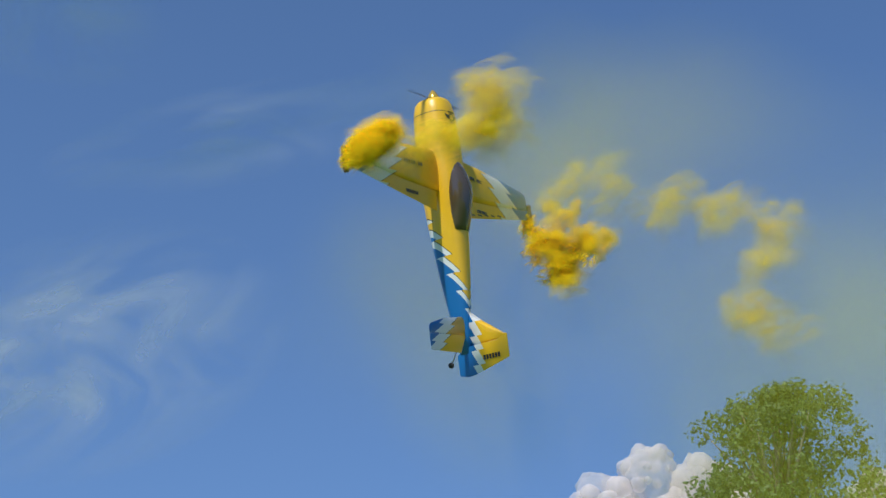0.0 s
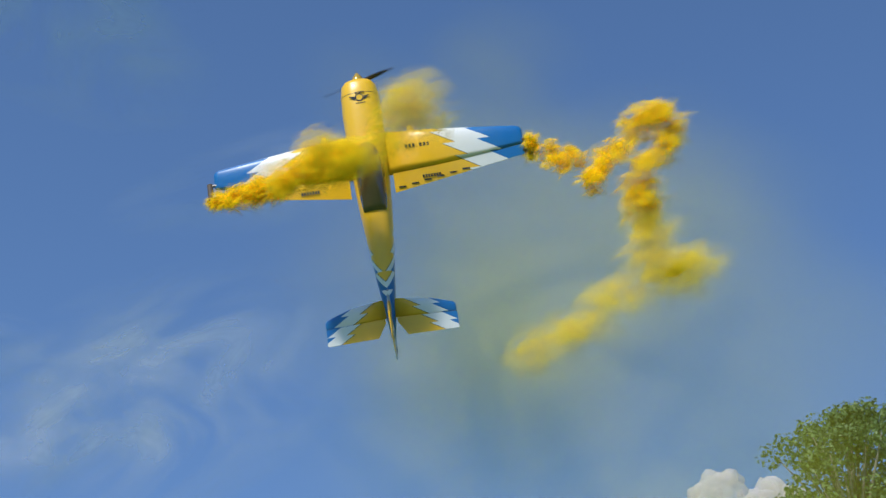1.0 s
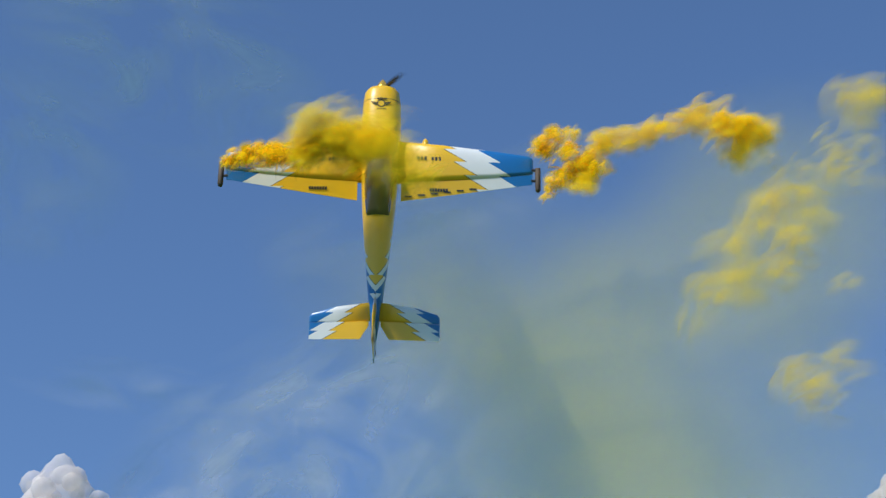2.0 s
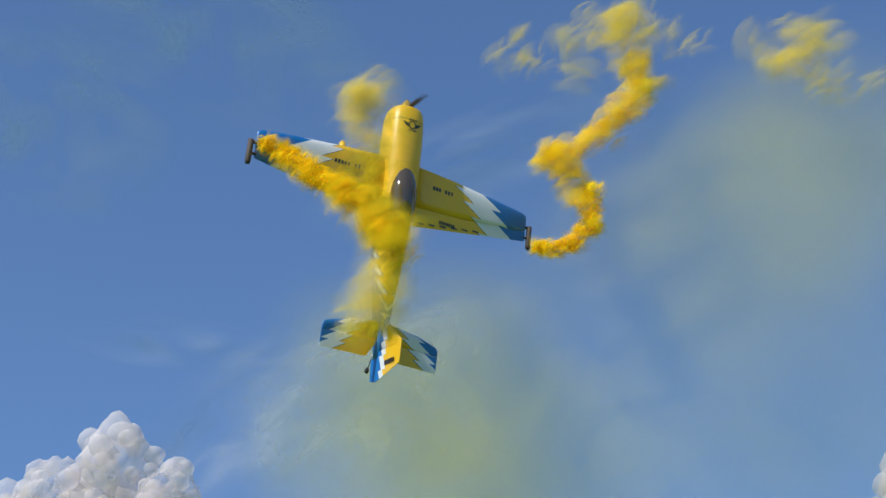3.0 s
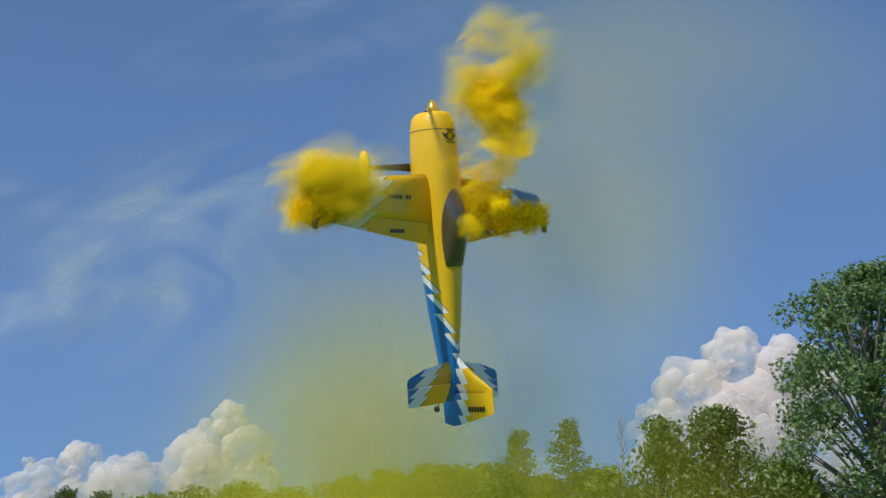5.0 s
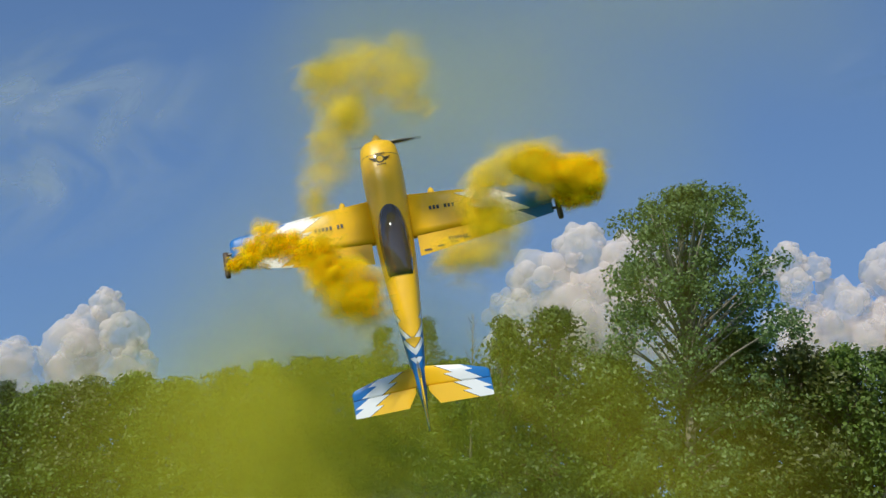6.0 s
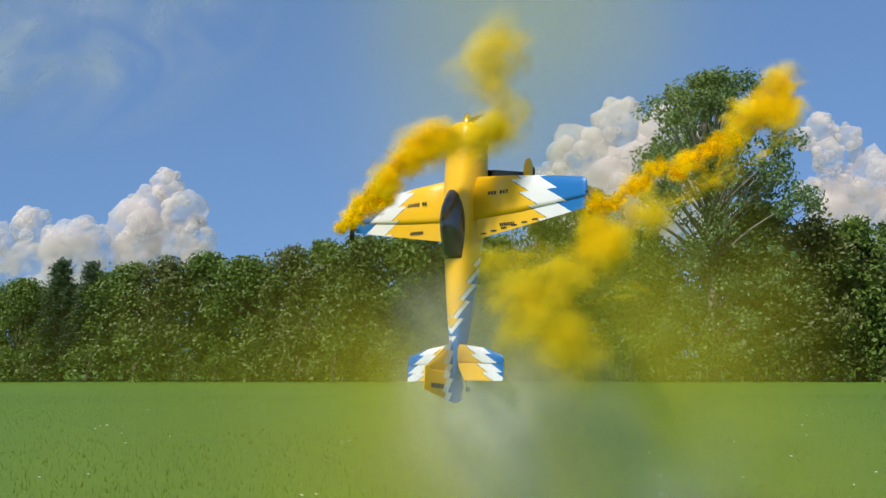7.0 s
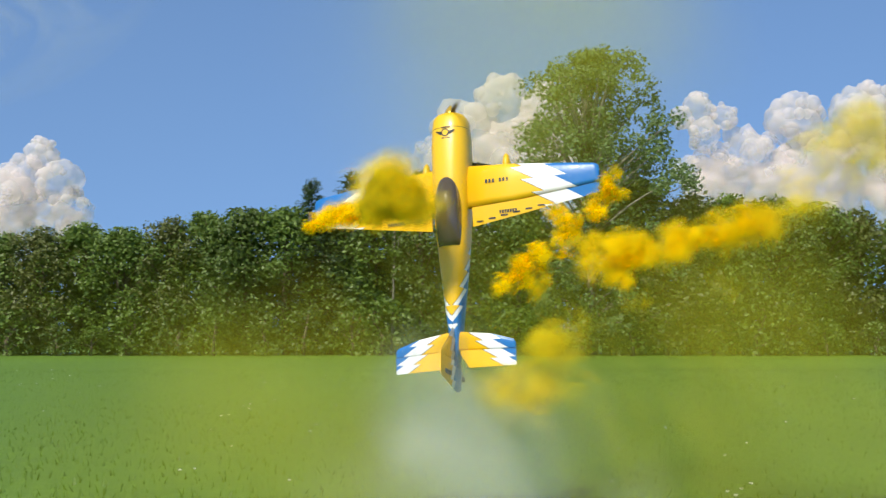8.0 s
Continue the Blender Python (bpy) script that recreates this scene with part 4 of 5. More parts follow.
stream(2.8, "right", [(-1.39, 9.49, 5.53, 0.05), (-1.18, 9.46, 5.57, 0.08), (-1.01, 9.42, 5.68, 0.08), (-0.94, 9.39, 5.88, 0.09), (-0.95, 9.39, 6.13, 0.09), (-1.14, 9.39, 6.01, 0.09), (-1.32, 9.39, 6.13, 0.09), (-1.00, 9.39, 6.40, 0.14), (-0.77, 9.39, 6.49, 0.16), (-0.57, 9.39, 6.70, 0.16), (-0.45, 9.39, 6.95, 0.16), (-0.24, 9.39, 7.24, 0.21), (-0.81, 9.39, 7.17, 0.24), (-1.30, 9.39, 7.02, 0.24), (0.71, 9.39, 6.77, 0.23), (1.26, 9.39, 6.38, 0.26), (1.18, 9.39, 5.80, 0.19)])
stream(3.0, "left", [(-3.20, 8.04, 5.87, 0.05), (-2.99, 8.01, 5.69, 0.07), (-2.78, 7.97, 5.51, 0.09), (-2.54, 7.94, 5.33, 0.10), (-2.37, 7.94, 5.16, 0.12), (-2.25, 7.94, 4.99, 0.13), (-2.17, 7.94, 4.86, 0.14), (-2.41, 7.94, 5.98, 0.16), (-2.32, 7.94, 6.11, 0.14), (-2.21, 7.94, 4.61, 0.17), (-2.42, 7.94, 4.31, 0.19)])
stream(3.0, "right", [(-1.49, 9.74, 5.45, 0.05), (-1.30, 9.71, 5.42, 0.07), (-1.10, 9.67, 5.46, 0.08), (-0.97, 9.64, 5.60, 0.10), (-1.00, 9.64, 5.83, 0.15), (-1.18, 9.64, 6.03, 0.15), (-1.35, 9.64, 6.26, 0.14), (-0.93, 9.64, 6.31, 0.19), (-0.67, 9.64, 6.53, 0.19), (-0.46, 9.64, 6.82, 0.18), (-0.53, 9.64, 7.15, 0.19), (-0.85, 9.64, 7.43, 0.22), (-0.28, 9.64, 7.28, 0.19), (-1.60, 9.64, 7.22, 0.24), (1.02, 9.64, 6.95, 0.28), (0.65, 9.64, 6.91, 0.23), (1.28, 9.64, 6.34, 0.22)])
stream(3.5, "left", [(-2.64, 7.94, 5.43, 0.06), (-2.59, 7.91, 5.54, 0.08), (-2.45, 7.87, 5.53, 0.08), (-2.36, 7.84, 5.18, 0.09), (-2.24, 7.84, 4.95, 0.07), (-2.17, 7.84, 4.70, 0.07), (-2.13, 7.84, 4.45, 0.07), (-2.12, 7.84, 4.21, 0.08), (-2.32, 7.84, 4.19, 0.17), (-2.43, 7.84, 3.89, 0.22), (-2.20, 7.84, 3.72, 0.22)])
stream(3.5, "right", [(-1.57, 10.15, 5.48, 0.06), (-1.35, 10.12, 5.49, 0.10), (-1.11, 10.08, 5.45, 0.12), (-0.90, 10.05, 5.57, 0.15), (-0.75, 10.05, 5.76, 0.18), (-1.03, 10.05, 5.90, 0.17), (-1.27, 10.05, 5.92, 0.12), (-0.68, 10.05, 6.01, 0.12), (-0.85, 10.05, 6.40, 0.22), (-0.93, 10.05, 6.69, 0.25), (-0.52, 10.05, 6.90, 0.22), (-0.16, 10.05, 7.18, 0.20), (-1.54, 10.05, 6.33, 0.34), (-1.73, 10.05, 6.79, 0.30)])
stream(4.0, "left", [(-2.12, 7.94, 4.71, 0.04), (-2.16, 7.91, 4.60, 0.08), (-2.15, 7.87, 4.46, 0.11), (-2.20, 7.84, 4.34, 0.15), (-2.27, 7.84, 4.22, 0.15), (-2.08, 7.84, 4.21, 0.17), (-2.00, 7.84, 4.05, 0.15), (-2.16, 7.84, 4.06, 0.15), (-2.04, 7.84, 3.86, 0.13), (-2.00, 7.84, 3.67, 0.13)])
stream(4.0, "right", [(-1.30, 10.20, 5.39, 0.06), (-1.30, 10.10, 5.56, 0.19), (-1.10, 10.00, 5.55, 0.21), (-0.94, 9.90, 5.70, 0.21), (-1.27, 9.90, 5.79, 0.21), (-1.50, 9.90, 5.86, 0.19), (-1.56, 9.90, 5.56, 0.17), (-0.70, 9.90, 5.78, 0.19), (-0.50, 9.90, 5.97, 0.21), (-0.63, 9.90, 6.14, 0.17), (-0.27, 9.90, 5.84, 0.14), (-0.10, 9.90, 5.70, 0.07), (0.01, 9.90, 5.92, 0.09), (-1.10, 9.90, 6.50, 0.29), (-0.76, 9.90, 6.57, 0.29)])
stream(4.2, "left", [(-1.94, 8.01, 4.56, 0.04), (-1.97, 7.98, 4.43, 0.07), (-1.98, 7.94, 4.28, 0.08), (-1.97, 7.91, 4.13, 0.15), (-2.00, 7.91, 3.98, 0.17), (-1.92, 7.91, 3.82, 0.22), (-2.07, 7.91, 3.75, 0.17), (-1.81, 7.91, 3.70, 0.18), (-1.95, 7.91, 3.56, 0.20), (-1.95, 7.91, 3.37, 0.15)])
stream(4.2, "right", [(-1.06, 10.23, 5.35, 0.06), (-1.11, 10.13, 5.52, 0.19), (-1.29, 10.03, 5.60, 0.21), (-1.14, 9.93, 5.75, 0.21), (-1.37, 9.93, 5.92, 0.19), (-0.90, 9.93, 5.79, 0.19), (-0.66, 9.93, 5.92, 0.19), (-0.38, 9.93, 5.85, 0.16), (-0.32, 9.93, 6.05, 0.17), (-0.50, 9.93, 6.28, 0.17), (-0.74, 9.93, 6.50, 0.17), (0.13, 9.93, 5.77, 0.08), (0.24, 9.93, 6.01, 0.12), (-1.22, 9.93, 6.65, 0.24), (-1.71, 9.93, 6.42, 0.24)])
stream(5.3, "left", [(-1.30, 8.02, 3.86, 0.04), (-1.18, 7.99, 3.93, 0.07), (-1.11, 7.95, 4.04, 0.09), (-1.17, 7.92, 4.18, 0.09), (-1.19, 7.92, 4.31, 0.10), (-1.28, 7.92, 4.49, 0.13), (-1.13, 7.92, 4.57, 0.17), (-1.01, 7.92, 4.45, 0.15), (-0.99, 7.92, 4.65, 0.13), (-1.21, 7.92, 4.69, 0.13)])
stream(5.3, "right", [(0.55, 9.53, 4.38, 0.07), (0.36, 9.15, 4.25, 0.10), (0.19, 8.78, 4.18, 0.14), (-0.01, 8.40, 4.07, 0.15), (-0.05, 8.40, 4.31, 0.14), (-0.13, 8.40, 4.47, 0.14), (-0.25, 8.40, 4.31, 0.12), (0.02, 8.40, 4.39, 0.12), (-0.25, 8.40, 4.76, 0.06), (-0.14, 8.40, 4.93, 0.06), (-0.00, 8.40, 5.03, 0.05), (0.07, 8.40, 3.63, 0.19)])
stream(5.5, "left", [(-1.22, 8.14, 3.61, 0.06), (-1.08, 8.11, 3.68, 0.09), (-0.93, 8.07, 3.69, 0.09), (-0.78, 8.04, 3.69, 0.09), (-1.05, 8.04, 3.95, 0.11), (-1.10, 8.04, 4.10, 0.11), (-1.15, 8.04, 4.38, 0.15), (-0.96, 8.04, 4.42, 0.17), (-0.82, 8.04, 4.58, 0.15), (-1.01, 8.04, 4.69, 0.13), (-0.75, 8.04, 4.70, 0.09)])
stream(5.5, "right", [(0.90, 9.23, 4.21, 0.06), (0.67, 8.93, 4.18, 0.09), (0.45, 8.62, 4.15, 0.09), (0.24, 8.31, 4.05, 0.10), (0.17, 8.31, 3.89, 0.13), (0.40, 8.31, 3.70, 0.11), (0.25, 8.31, 3.74, 0.13), (0.13, 8.31, 4.17, 0.15), (0.16, 8.31, 4.33, 0.13), (-0.03, 8.31, 4.33, 0.12), (0.28, 8.31, 4.29, 0.08), (0.32, 8.31, 3.39, 0.19)])
stream(6.0, "left", [(-1.22, 0.30, 3.21, 0.05), (-1.05, 0.11, 3.24, 0.09), (-0.88, -0.07, 3.31, 0.14), (-0.69, -0.26, 3.28, 0.18), (-0.53, -0.26, 3.13, 0.17), (-0.33, -0.26, 3.01, 0.19), (-0.17, -0.26, 2.86, 0.14), (-0.40, -0.26, 2.85, 0.14), (-0.58, -0.26, 3.48, 0.12), (-0.47, -0.26, 4.05, 0.18), (-0.28, -0.26, 4.22, 0.20), (-0.65, -0.26, 4.50, 0.16), (-0.05, -0.26, 4.60, 0.16), (0.16, -0.26, 4.23, 0.14)])
stream(6.0, "right", [(1.16, 0.25, 3.80, 0.06), (1.29, 0.17, 3.76, 0.10), (1.39, 0.08, 3.80, 0.12), (1.23, 0.00, 3.89, 0.10), (1.40, 0.00, 3.87, 0.08), (1.03, 0.00, 3.90, 0.08), (0.94, 0.00, 3.99, 0.05), (0.58, 0.00, 3.77, 0.08), (0.70, 0.00, 3.40, 0.16), (0.38, 0.00, 3.15, 0.16)])
stream(6.5, "left", [(-1.17, -4.99, 2.92, 0.06), (-1.07, -5.37, 3.04, 0.07), (-0.80, -5.74, 3.08, 0.08), (-0.56, -6.12, 3.09, 0.10), (-0.39, -6.12, 3.27, 0.13), (-0.30, -6.12, 3.45, 0.15), (-0.17, -6.12, 3.23, 0.20), (-0.08, -6.12, 2.92, 0.22), (-0.08, -6.12, 3.45, 0.20), (0.14, -6.12, 2.66, 0.19), (0.31, -6.12, 2.44, 0.19), (0.53, -6.12, 2.27, 0.17), (0.00, -6.12, 3.81, 0.24), (0.18, -6.12, 4.12, 0.26), (0.44, -6.12, 4.08, 0.18), (0.00, -6.12, 4.53, 0.27)])
stream(6.5, "right", [(1.11, -6.14, 3.07, 0.07), (1.26, -6.17, 3.20, 0.09), (1.43, -6.21, 3.33, 0.10), (1.60, -6.24, 3.43, 0.09), (1.73, -6.24, 3.56, 0.10), (1.91, -6.24, 3.59, 0.11), (1.93, -6.24, 3.76, 0.11), (1.74, -6.24, 3.72, 0.11), (1.65, -6.24, 3.70, 0.11), (1.47, -6.24, 3.43, 0.09)])
stream(7.0, "left", [(-0.90, -4.77, 2.71, 0.05), (-0.73, -5.22, 2.76, 0.07), (-0.54, -5.67, 2.87, 0.10), (-0.41, -6.12, 2.96, 0.12), (-0.28, -6.12, 3.09, 0.12), (-0.10, -6.12, 3.23, 0.11), (0.03, -6.12, 3.27, 0.09), (0.37, -6.12, 3.29, 0.17), (0.50, -6.12, 3.42, 0.17), (0.33, -6.12, 3.91, 0.20), (0.59, -6.12, 4.09, 0.22)])
stream(7.0, "right", [(1.06, -6.37, 2.72, 0.11), (1.24, -6.40, 2.73, 0.08), (1.45, -6.44, 2.90, 0.09), (1.70, -6.47, 2.98, 0.10), (1.95, -6.47, 3.10, 0.12), (2.16, -6.47, 3.27, 0.13), (2.33, -6.47, 3.40, 0.16), (2.46, -6.47, 3.44, 0.17), (2.48, -6.47, 3.66, 0.11), (2.58, -6.47, 3.27, 0.08), (1.11, -6.47, 2.47, 0.19), (1.27, -6.47, 2.43, 0.12), (1.10, -6.47, 2.27, 0.12), (0.73, -6.47, 2.14, 0.21), (0.60, -6.47, 1.89, 0.25), (0.93, -6.47, 1.85, 0.25), (1.01, -6.47, 1.56, 0.21), (0.40, -6.47, 2.31, 0.21), (1.31, -6.47, 1.89, 0.21)])
stream(7.5, "left", [(-0.49, -4.94, 2.63, 0.06), (-0.28, -5.37, 2.63, 0.07), (-0.09, -5.79, 2.67, 0.11), (0.09, -6.22, 2.74, 0.13), (0.22, -6.22, 2.65, 0.15), (0.26, -6.22, 2.78, 0.11), (0.17, -6.22, 2.95, 0.13), (0.21, -6.22, 2.27, 0.15), (0.30, -6.22, 1.92, 0.17), (0.21, -6.22, 1.50, 0.21)])
stream(7.5, "right", [(1.54, -6.40, 2.67, 0.06), (1.72, -6.43, 2.56, 0.10), (1.97, -6.47, 2.62, 0.12), (2.21, -6.50, 2.68, 0.10), (2.46, -6.50, 2.70, 0.10), (2.72, -6.50, 2.83, 0.10), (2.93, -6.50, 3.00, 0.13), (3.10, -6.50, 3.21, 0.19), (3.18, -6.50, 3.04, 0.17), (3.11, -6.50, 3.42, 0.17), (3.31, -6.50, 3.00, 0.15), (1.33, -6.50, 2.54, 0.17), (1.16, -6.50, 2.37, 0.19), (1.33, -6.50, 2.20, 0.19), (1.41, -6.50, 1.91, 0.25), (1.24, -6.50, 1.75, 0.25), (1.53, -6.50, 1.62, 0.21), (1.57, -6.50, 1.34, 0.21), (1.08, -6.50, 1.75, 0.12), (1.70, -6.50, 1.91, 0.17)])
stream(8.0, "left", [(-0.14, -5.24, 2.45, 0.05), (0.04, -5.58, 2.49, 0.05), (0.24, -5.93, 2.51, 0.07), (0.44, -6.27, 2.52, 0.08), (0.65, -6.27, 2.56, 0.09), (0.52, -6.27, 2.64, 0.09), (0.36, -6.27, 2.59, 0.08), (0.78, -6.27, 2.49, 0.11), (0.52, -6.27, 2.77, 0.11), (0.35, -6.27, 2.68, 0.08)])
stream(8.0, "right", [(2.13, -6.24, 2.75, 0.11), (2.21, -6.27, 2.68, 0.13), (1.94, -6.31, 2.52, 0.17), (1.72, -6.34, 2.34, 0.19), (1.50, -6.34, 2.09, 0.19), (1.37, -6.34, 1.96, 0.15), (2.06, -6.34, 2.22, 0.21), (2.32, -6.34, 2.22, 0.15), (2.15, -6.34, 2.05, 0.15), (2.59, -6.34, 2.22, 0.12), (2.85, -6.34, 2.33, 0.12), (3.16, -6.34, 2.42, 0.11), (3.47, -6.34, 2.43, 0.13), (3.79, -6.34, 2.93, 0.20), (4.02, -6.34, 3.11, 0.24), (4.23, -6.34, 3.20, 0.22), (4.29, -6.34, 2.85, 0.22), (1.80, -6.34, 1.54, 0.21), (1.63, -6.34, 1.33, 0.25), (1.41, -6.34, 1.12, 0.25), (1.84, -6.34, 1.11, 0.17)])


def along(points, u):
    k = min(max(u, 0.0), 0.9999) * (len(points) - 1)
    i = int(k)
    return points[i].lerp(points[i + 1], k - i)


PUFFS = []


def build_smoke():
    """Each wing tip trails a chain of billows, small and dense at the canister, wide and thin at the old end."""
    rng = np.random.default_rng(11)
    dense = [flake_mesh("smoke_puff", 100 + k, 10, 0.34, 0.62, M_SMOKE) for k in range(8)]
    loose = [flake_mesh("smoke_puff", 140 + k, 10, 0.35, 0.66, M_SMOKE_LOOSE) for k in range(8)]
    thin = [flake_mesh("smoke_puff", 120 + k, 9, 0.36, 0.70, M_SMOKE_OLD) for k in range(8)]
    count = 148
    for side, name in (("left", "port"), ("right", "starboard")):
        for k in range(count):
            u = ((k + 0.3) / count) ** 1.1
            old = u > 0.60
            r = (0.064 + 0.142 * u ** 0.65) * rng.uniform(0.7, 1.35)
            label = "billow of %s yellow smoke from the %s wing tip" % ("thinning" if old else "dense orange" if u < 0.2 else "dense", name)
            ob = tagged(new("smoke_puff", (thin if old else dense if u < 0.26 else loose)[k % 8]), label, "smoke", "smoke of the %s wing tip" % name)
            ob.scale = (r * rng.uniform(0.9, 1.2), r, r * rng.uniform(0.85, 1.15))
            fan = Vector(rng.normal(size=3)).normalized() * rng.random() ** 0.5
            turn = [rng.uniform(-25, 25), rng.uniform(-25, 25), rng.uniform(-30, 30)]
            spin = rng.uniform(-10, 10)
            rows = []
            for t in BEATS:
                q = along(STREAMS[side][t], u)
                p = q.to_3d() + fan * max(0.01, q.w * 1.25 - r * 0.45)
                rows.append((t, pose(p.x, p.y, max(p.z, 0.3), turn[0] + spin * t, turn[1], turn[2] + spin * t)))
            PUFFS.append((ob, rows))


MIST_SHAPES = {"thin": [flake_mesh("smoke_haze", 200 + k, 11, 0.42, 0.75, M_HAZE, 0.25, SOUTHWARD, 0.16) for k in range(5)],
               "white": [flake_mesh("smoke_haze", 210 + k, 11, 0.42, 0.7, M_HAZE_WHITE, 0.3, SOUTHWARD, 0.16) for k in range(3)]}


def mist(kind, r, places):
    """A wide thin veil of smoke that drifts from place to place, beat by beat."""
    k = len(PUFFS)
    shapes = MIST_SHAPES[kind]
    label = "wide thin veil of greenish yellow smoke" if kind == "thin" else "thin white veil of exhaust smoke"
    ob = tagged(new("smoke_haze", shapes[k % len(shapes)]), label, "smoke", "drifting veils of smoke")
    ob.scale = (r * 1.8, r * 1.4, r * 1.6)
    PUFFS.append((ob, [(t, pose(*p, 0, 25 * math.sin(k), 25 * math.sin(1.7 * k) + 4 * t)) for t, p in zip(BEATS, places)]))


build_smoke()
mist("thin", 0.79, [(0.38, 9.92, 6.66), (0.02, 9.81, 6.88), (-0.69, 9.51, 6.83), (-1.96, 9.89, 6.01), (-2.19, 9.83, 5.94), (-2.42, 10.06, 5.04), (-2.46, 10.26, 4.72), (-2.58, 10.41, 4.22), (-2.53, 10.35, 3.62), (-2.33, 10.37, 3.57), (-1.15, 9.89, 3.29), (-0.86, 9.78, 3.19), (-0.04, 1.47, 2.10), (0.08, -4.46, 1.44), (0.33, -4.52, 0.96), (0.18, -4.64, 0.65), (0.62, -4.65, 0.64)])
mist("thin", 0.88, [(-0.18, 10.91, 5.17), (0.01, 10.79, 5.63), (-0.11, 10.60, 5.33), (-1.16, 10.56, 5.71), (-1.34, 10.55, 5.60), (-2.66, 10.61, 4.67), (-2.90, 10.66, 4.56), (-3.07, 10.58, 4.63), (-2.69, 10.62, 4.01), (-2.43, 10.72, 3.74), (-0.88, 10.21, 3.67), (-0.53, 10.10, 3.60), (-0.70, 1.95, 1.85), (-1.02, -4.01, 1.13), (0.08, -4.10, 0.74), (0.11, -4.22, 0.39), (0.74, -4.24, 0.36)])
mist("thin", 1.01, [(1.63, 10.04, 5.81), (1.11, 9.70, 6.71), (0.34, 10.31, 4.52), (-0.04, 10.36, 4.97), (-0.23, 10.42, 4.79), (-0.04, 10.28, 5.25), (0.01, 10.38, 5.29), (0.52, 10.32, 5.62), (0.44, 10.15, 5.13), (0.54, 10.17, 4.90), (1.16, 9.24, 5.25), (1.32, 9.07, 5.26), (1.99, 0.65, 4.97), (1.30, -5.08, 4.69), (0.56, -5.00, 4.27), (0.77, -5.05, 4.04), (1.55, -5.16, 4.12)])
mist("thin", 1.01, [(2.88, 10.87, 4.82), (0.66, 10.99, 4.73), (0.49, 10.30, 5.61), (-0.49, 10.38, 5.82), (0.14, 10.55, 5.63), (0.98, 10.38, 6.58), (0.65, 10.72, 5.89), (0.23, 11.16, 4.38), (-0.50, 10.70, 4.31), (-0.66, 10.62, 4.25), (0.22, 10.04, 3.68), (0.46, 9.91, 3.54), (-0.26, 1.24, 4.44), (0.11, -4.64, 4.50), (0.59, -4.57, 4.02), (0.90, -4.65, 3.98), (1.86, -4.77, 3.91)])
mist("thin", 1.10, [(3.03, 11.03, 3.85), (2.40, 10.44, 5.61), (-0.35, 10.31, 4.93), (0.64, 10.87, 4.50), (0.31, 10.86, 4.51), (-1.75, 10.63, 4.05), (-1.86, 10.74, 3.87), (-1.69, 10.78, 3.75), (-0.55, 10.71, 3.67), (0.01, 10.75, 3.58), (-0.99, 10.10, 2.52), (-0.66, 9.99, 2.38), (-0.26, 1.53, 1.84), (0.21, -4.50, 1.73), (1.07, -4.59, 1.75), (1.67, -4.71, 1.49), (2.08, -4.83, 1.33)])
mist("thin", 1.14, [(3.96, 10.87, 5.41), (2.86, 10.83, 5.75), (1.61, 10.72, 5.30), (1.11, 11.21, 4.87), (0.82, 11.29, 4.71), (0.38, 11.38, 4.46), (0.44, 11.46, 4.51), (0.99, 11.34, 4.92), (1.07, 11.16, 4.46), (1.25, 11.16, 4.21), (-0.70, 9.64, 5.82), (-0.39, 9.55, 5.78), (-0.26, 1.32, 5.10), (0.73, -4.19, 2.45), (1.88, -4.22, 2.17), (2.09, -4.31, 1.28), (2.66, -4.44, 0.71)])
mist("thin", 0.97, [(4.15, 11.04, 3.32), (2.83, 11.13, 3.57), (1.22, 9.83, 2.91), (-0.34, 9.85, 2.80), (-0.84, 9.74, 3.01), (-2.89, 10.30, 3.72), (-3.10, 10.33, 3.63), (-3.22, 10.23, 3.76), (-2.91, 10.18, 3.31), (-2.69, 10.26, 3.10), (-1.10, 9.92, 2.42), (-0.86, 9.80, 2.29), (-0.93, 1.37, 1.71), (-1.51, -4.62, 1.25), (0.56, -4.69, 0.59), (0.78, -4.84, 0.52), (-0.35, -4.76, 0.57)])
mist("thin", 0.97, [(3.80, 9.95, 2.32), (2.86, 9.94, 2.80), (1.83, 9.98, 2.65), (0.49, 9.96, 2.80), (0.08, 9.90, 2.99), (-1.34, 11.13, 3.61), (-1.51, 11.23, 3.41), (-1.50, 11.23, 3.24), (-1.37, 11.01, 2.99), (-1.21, 11.01, 2.84), (-0.11, 10.38, 2.39), (-0.01, 10.22, 2.30), (0.43, 1.69, 1.93), (0.72, -4.30, 1.73), (1.34, -4.34, 1.25), (2.56, -4.48, 0.59), (3.61, -4.73, 0.72)])
mist("thin", 1.32, [(-2.37, 11.00, 0.25), (-2.55, 10.98, 0.25), (-2.80, 10.82, 0.25), (-3.38, 10.61, 0.25), (-3.66, 10.50, 0.27), (-4.19, 10.14, 0.37), (-4.18, 10.01, 0.37), (-3.84, 9.88, 0.75), (-3.44, 9.78, 1.10), (-3.19, 9.76, 1.22), (-2.10, 10.22, 1.91), (-1.75, 10.08, 1.98), (-1.86, 1.65, 1.50), (-3.03, -4.37, 1.00), (-2.90, -4.47, 0.37), (-2.65, -4.56, 0.25), (-1.58, -4.43, 0.35)])
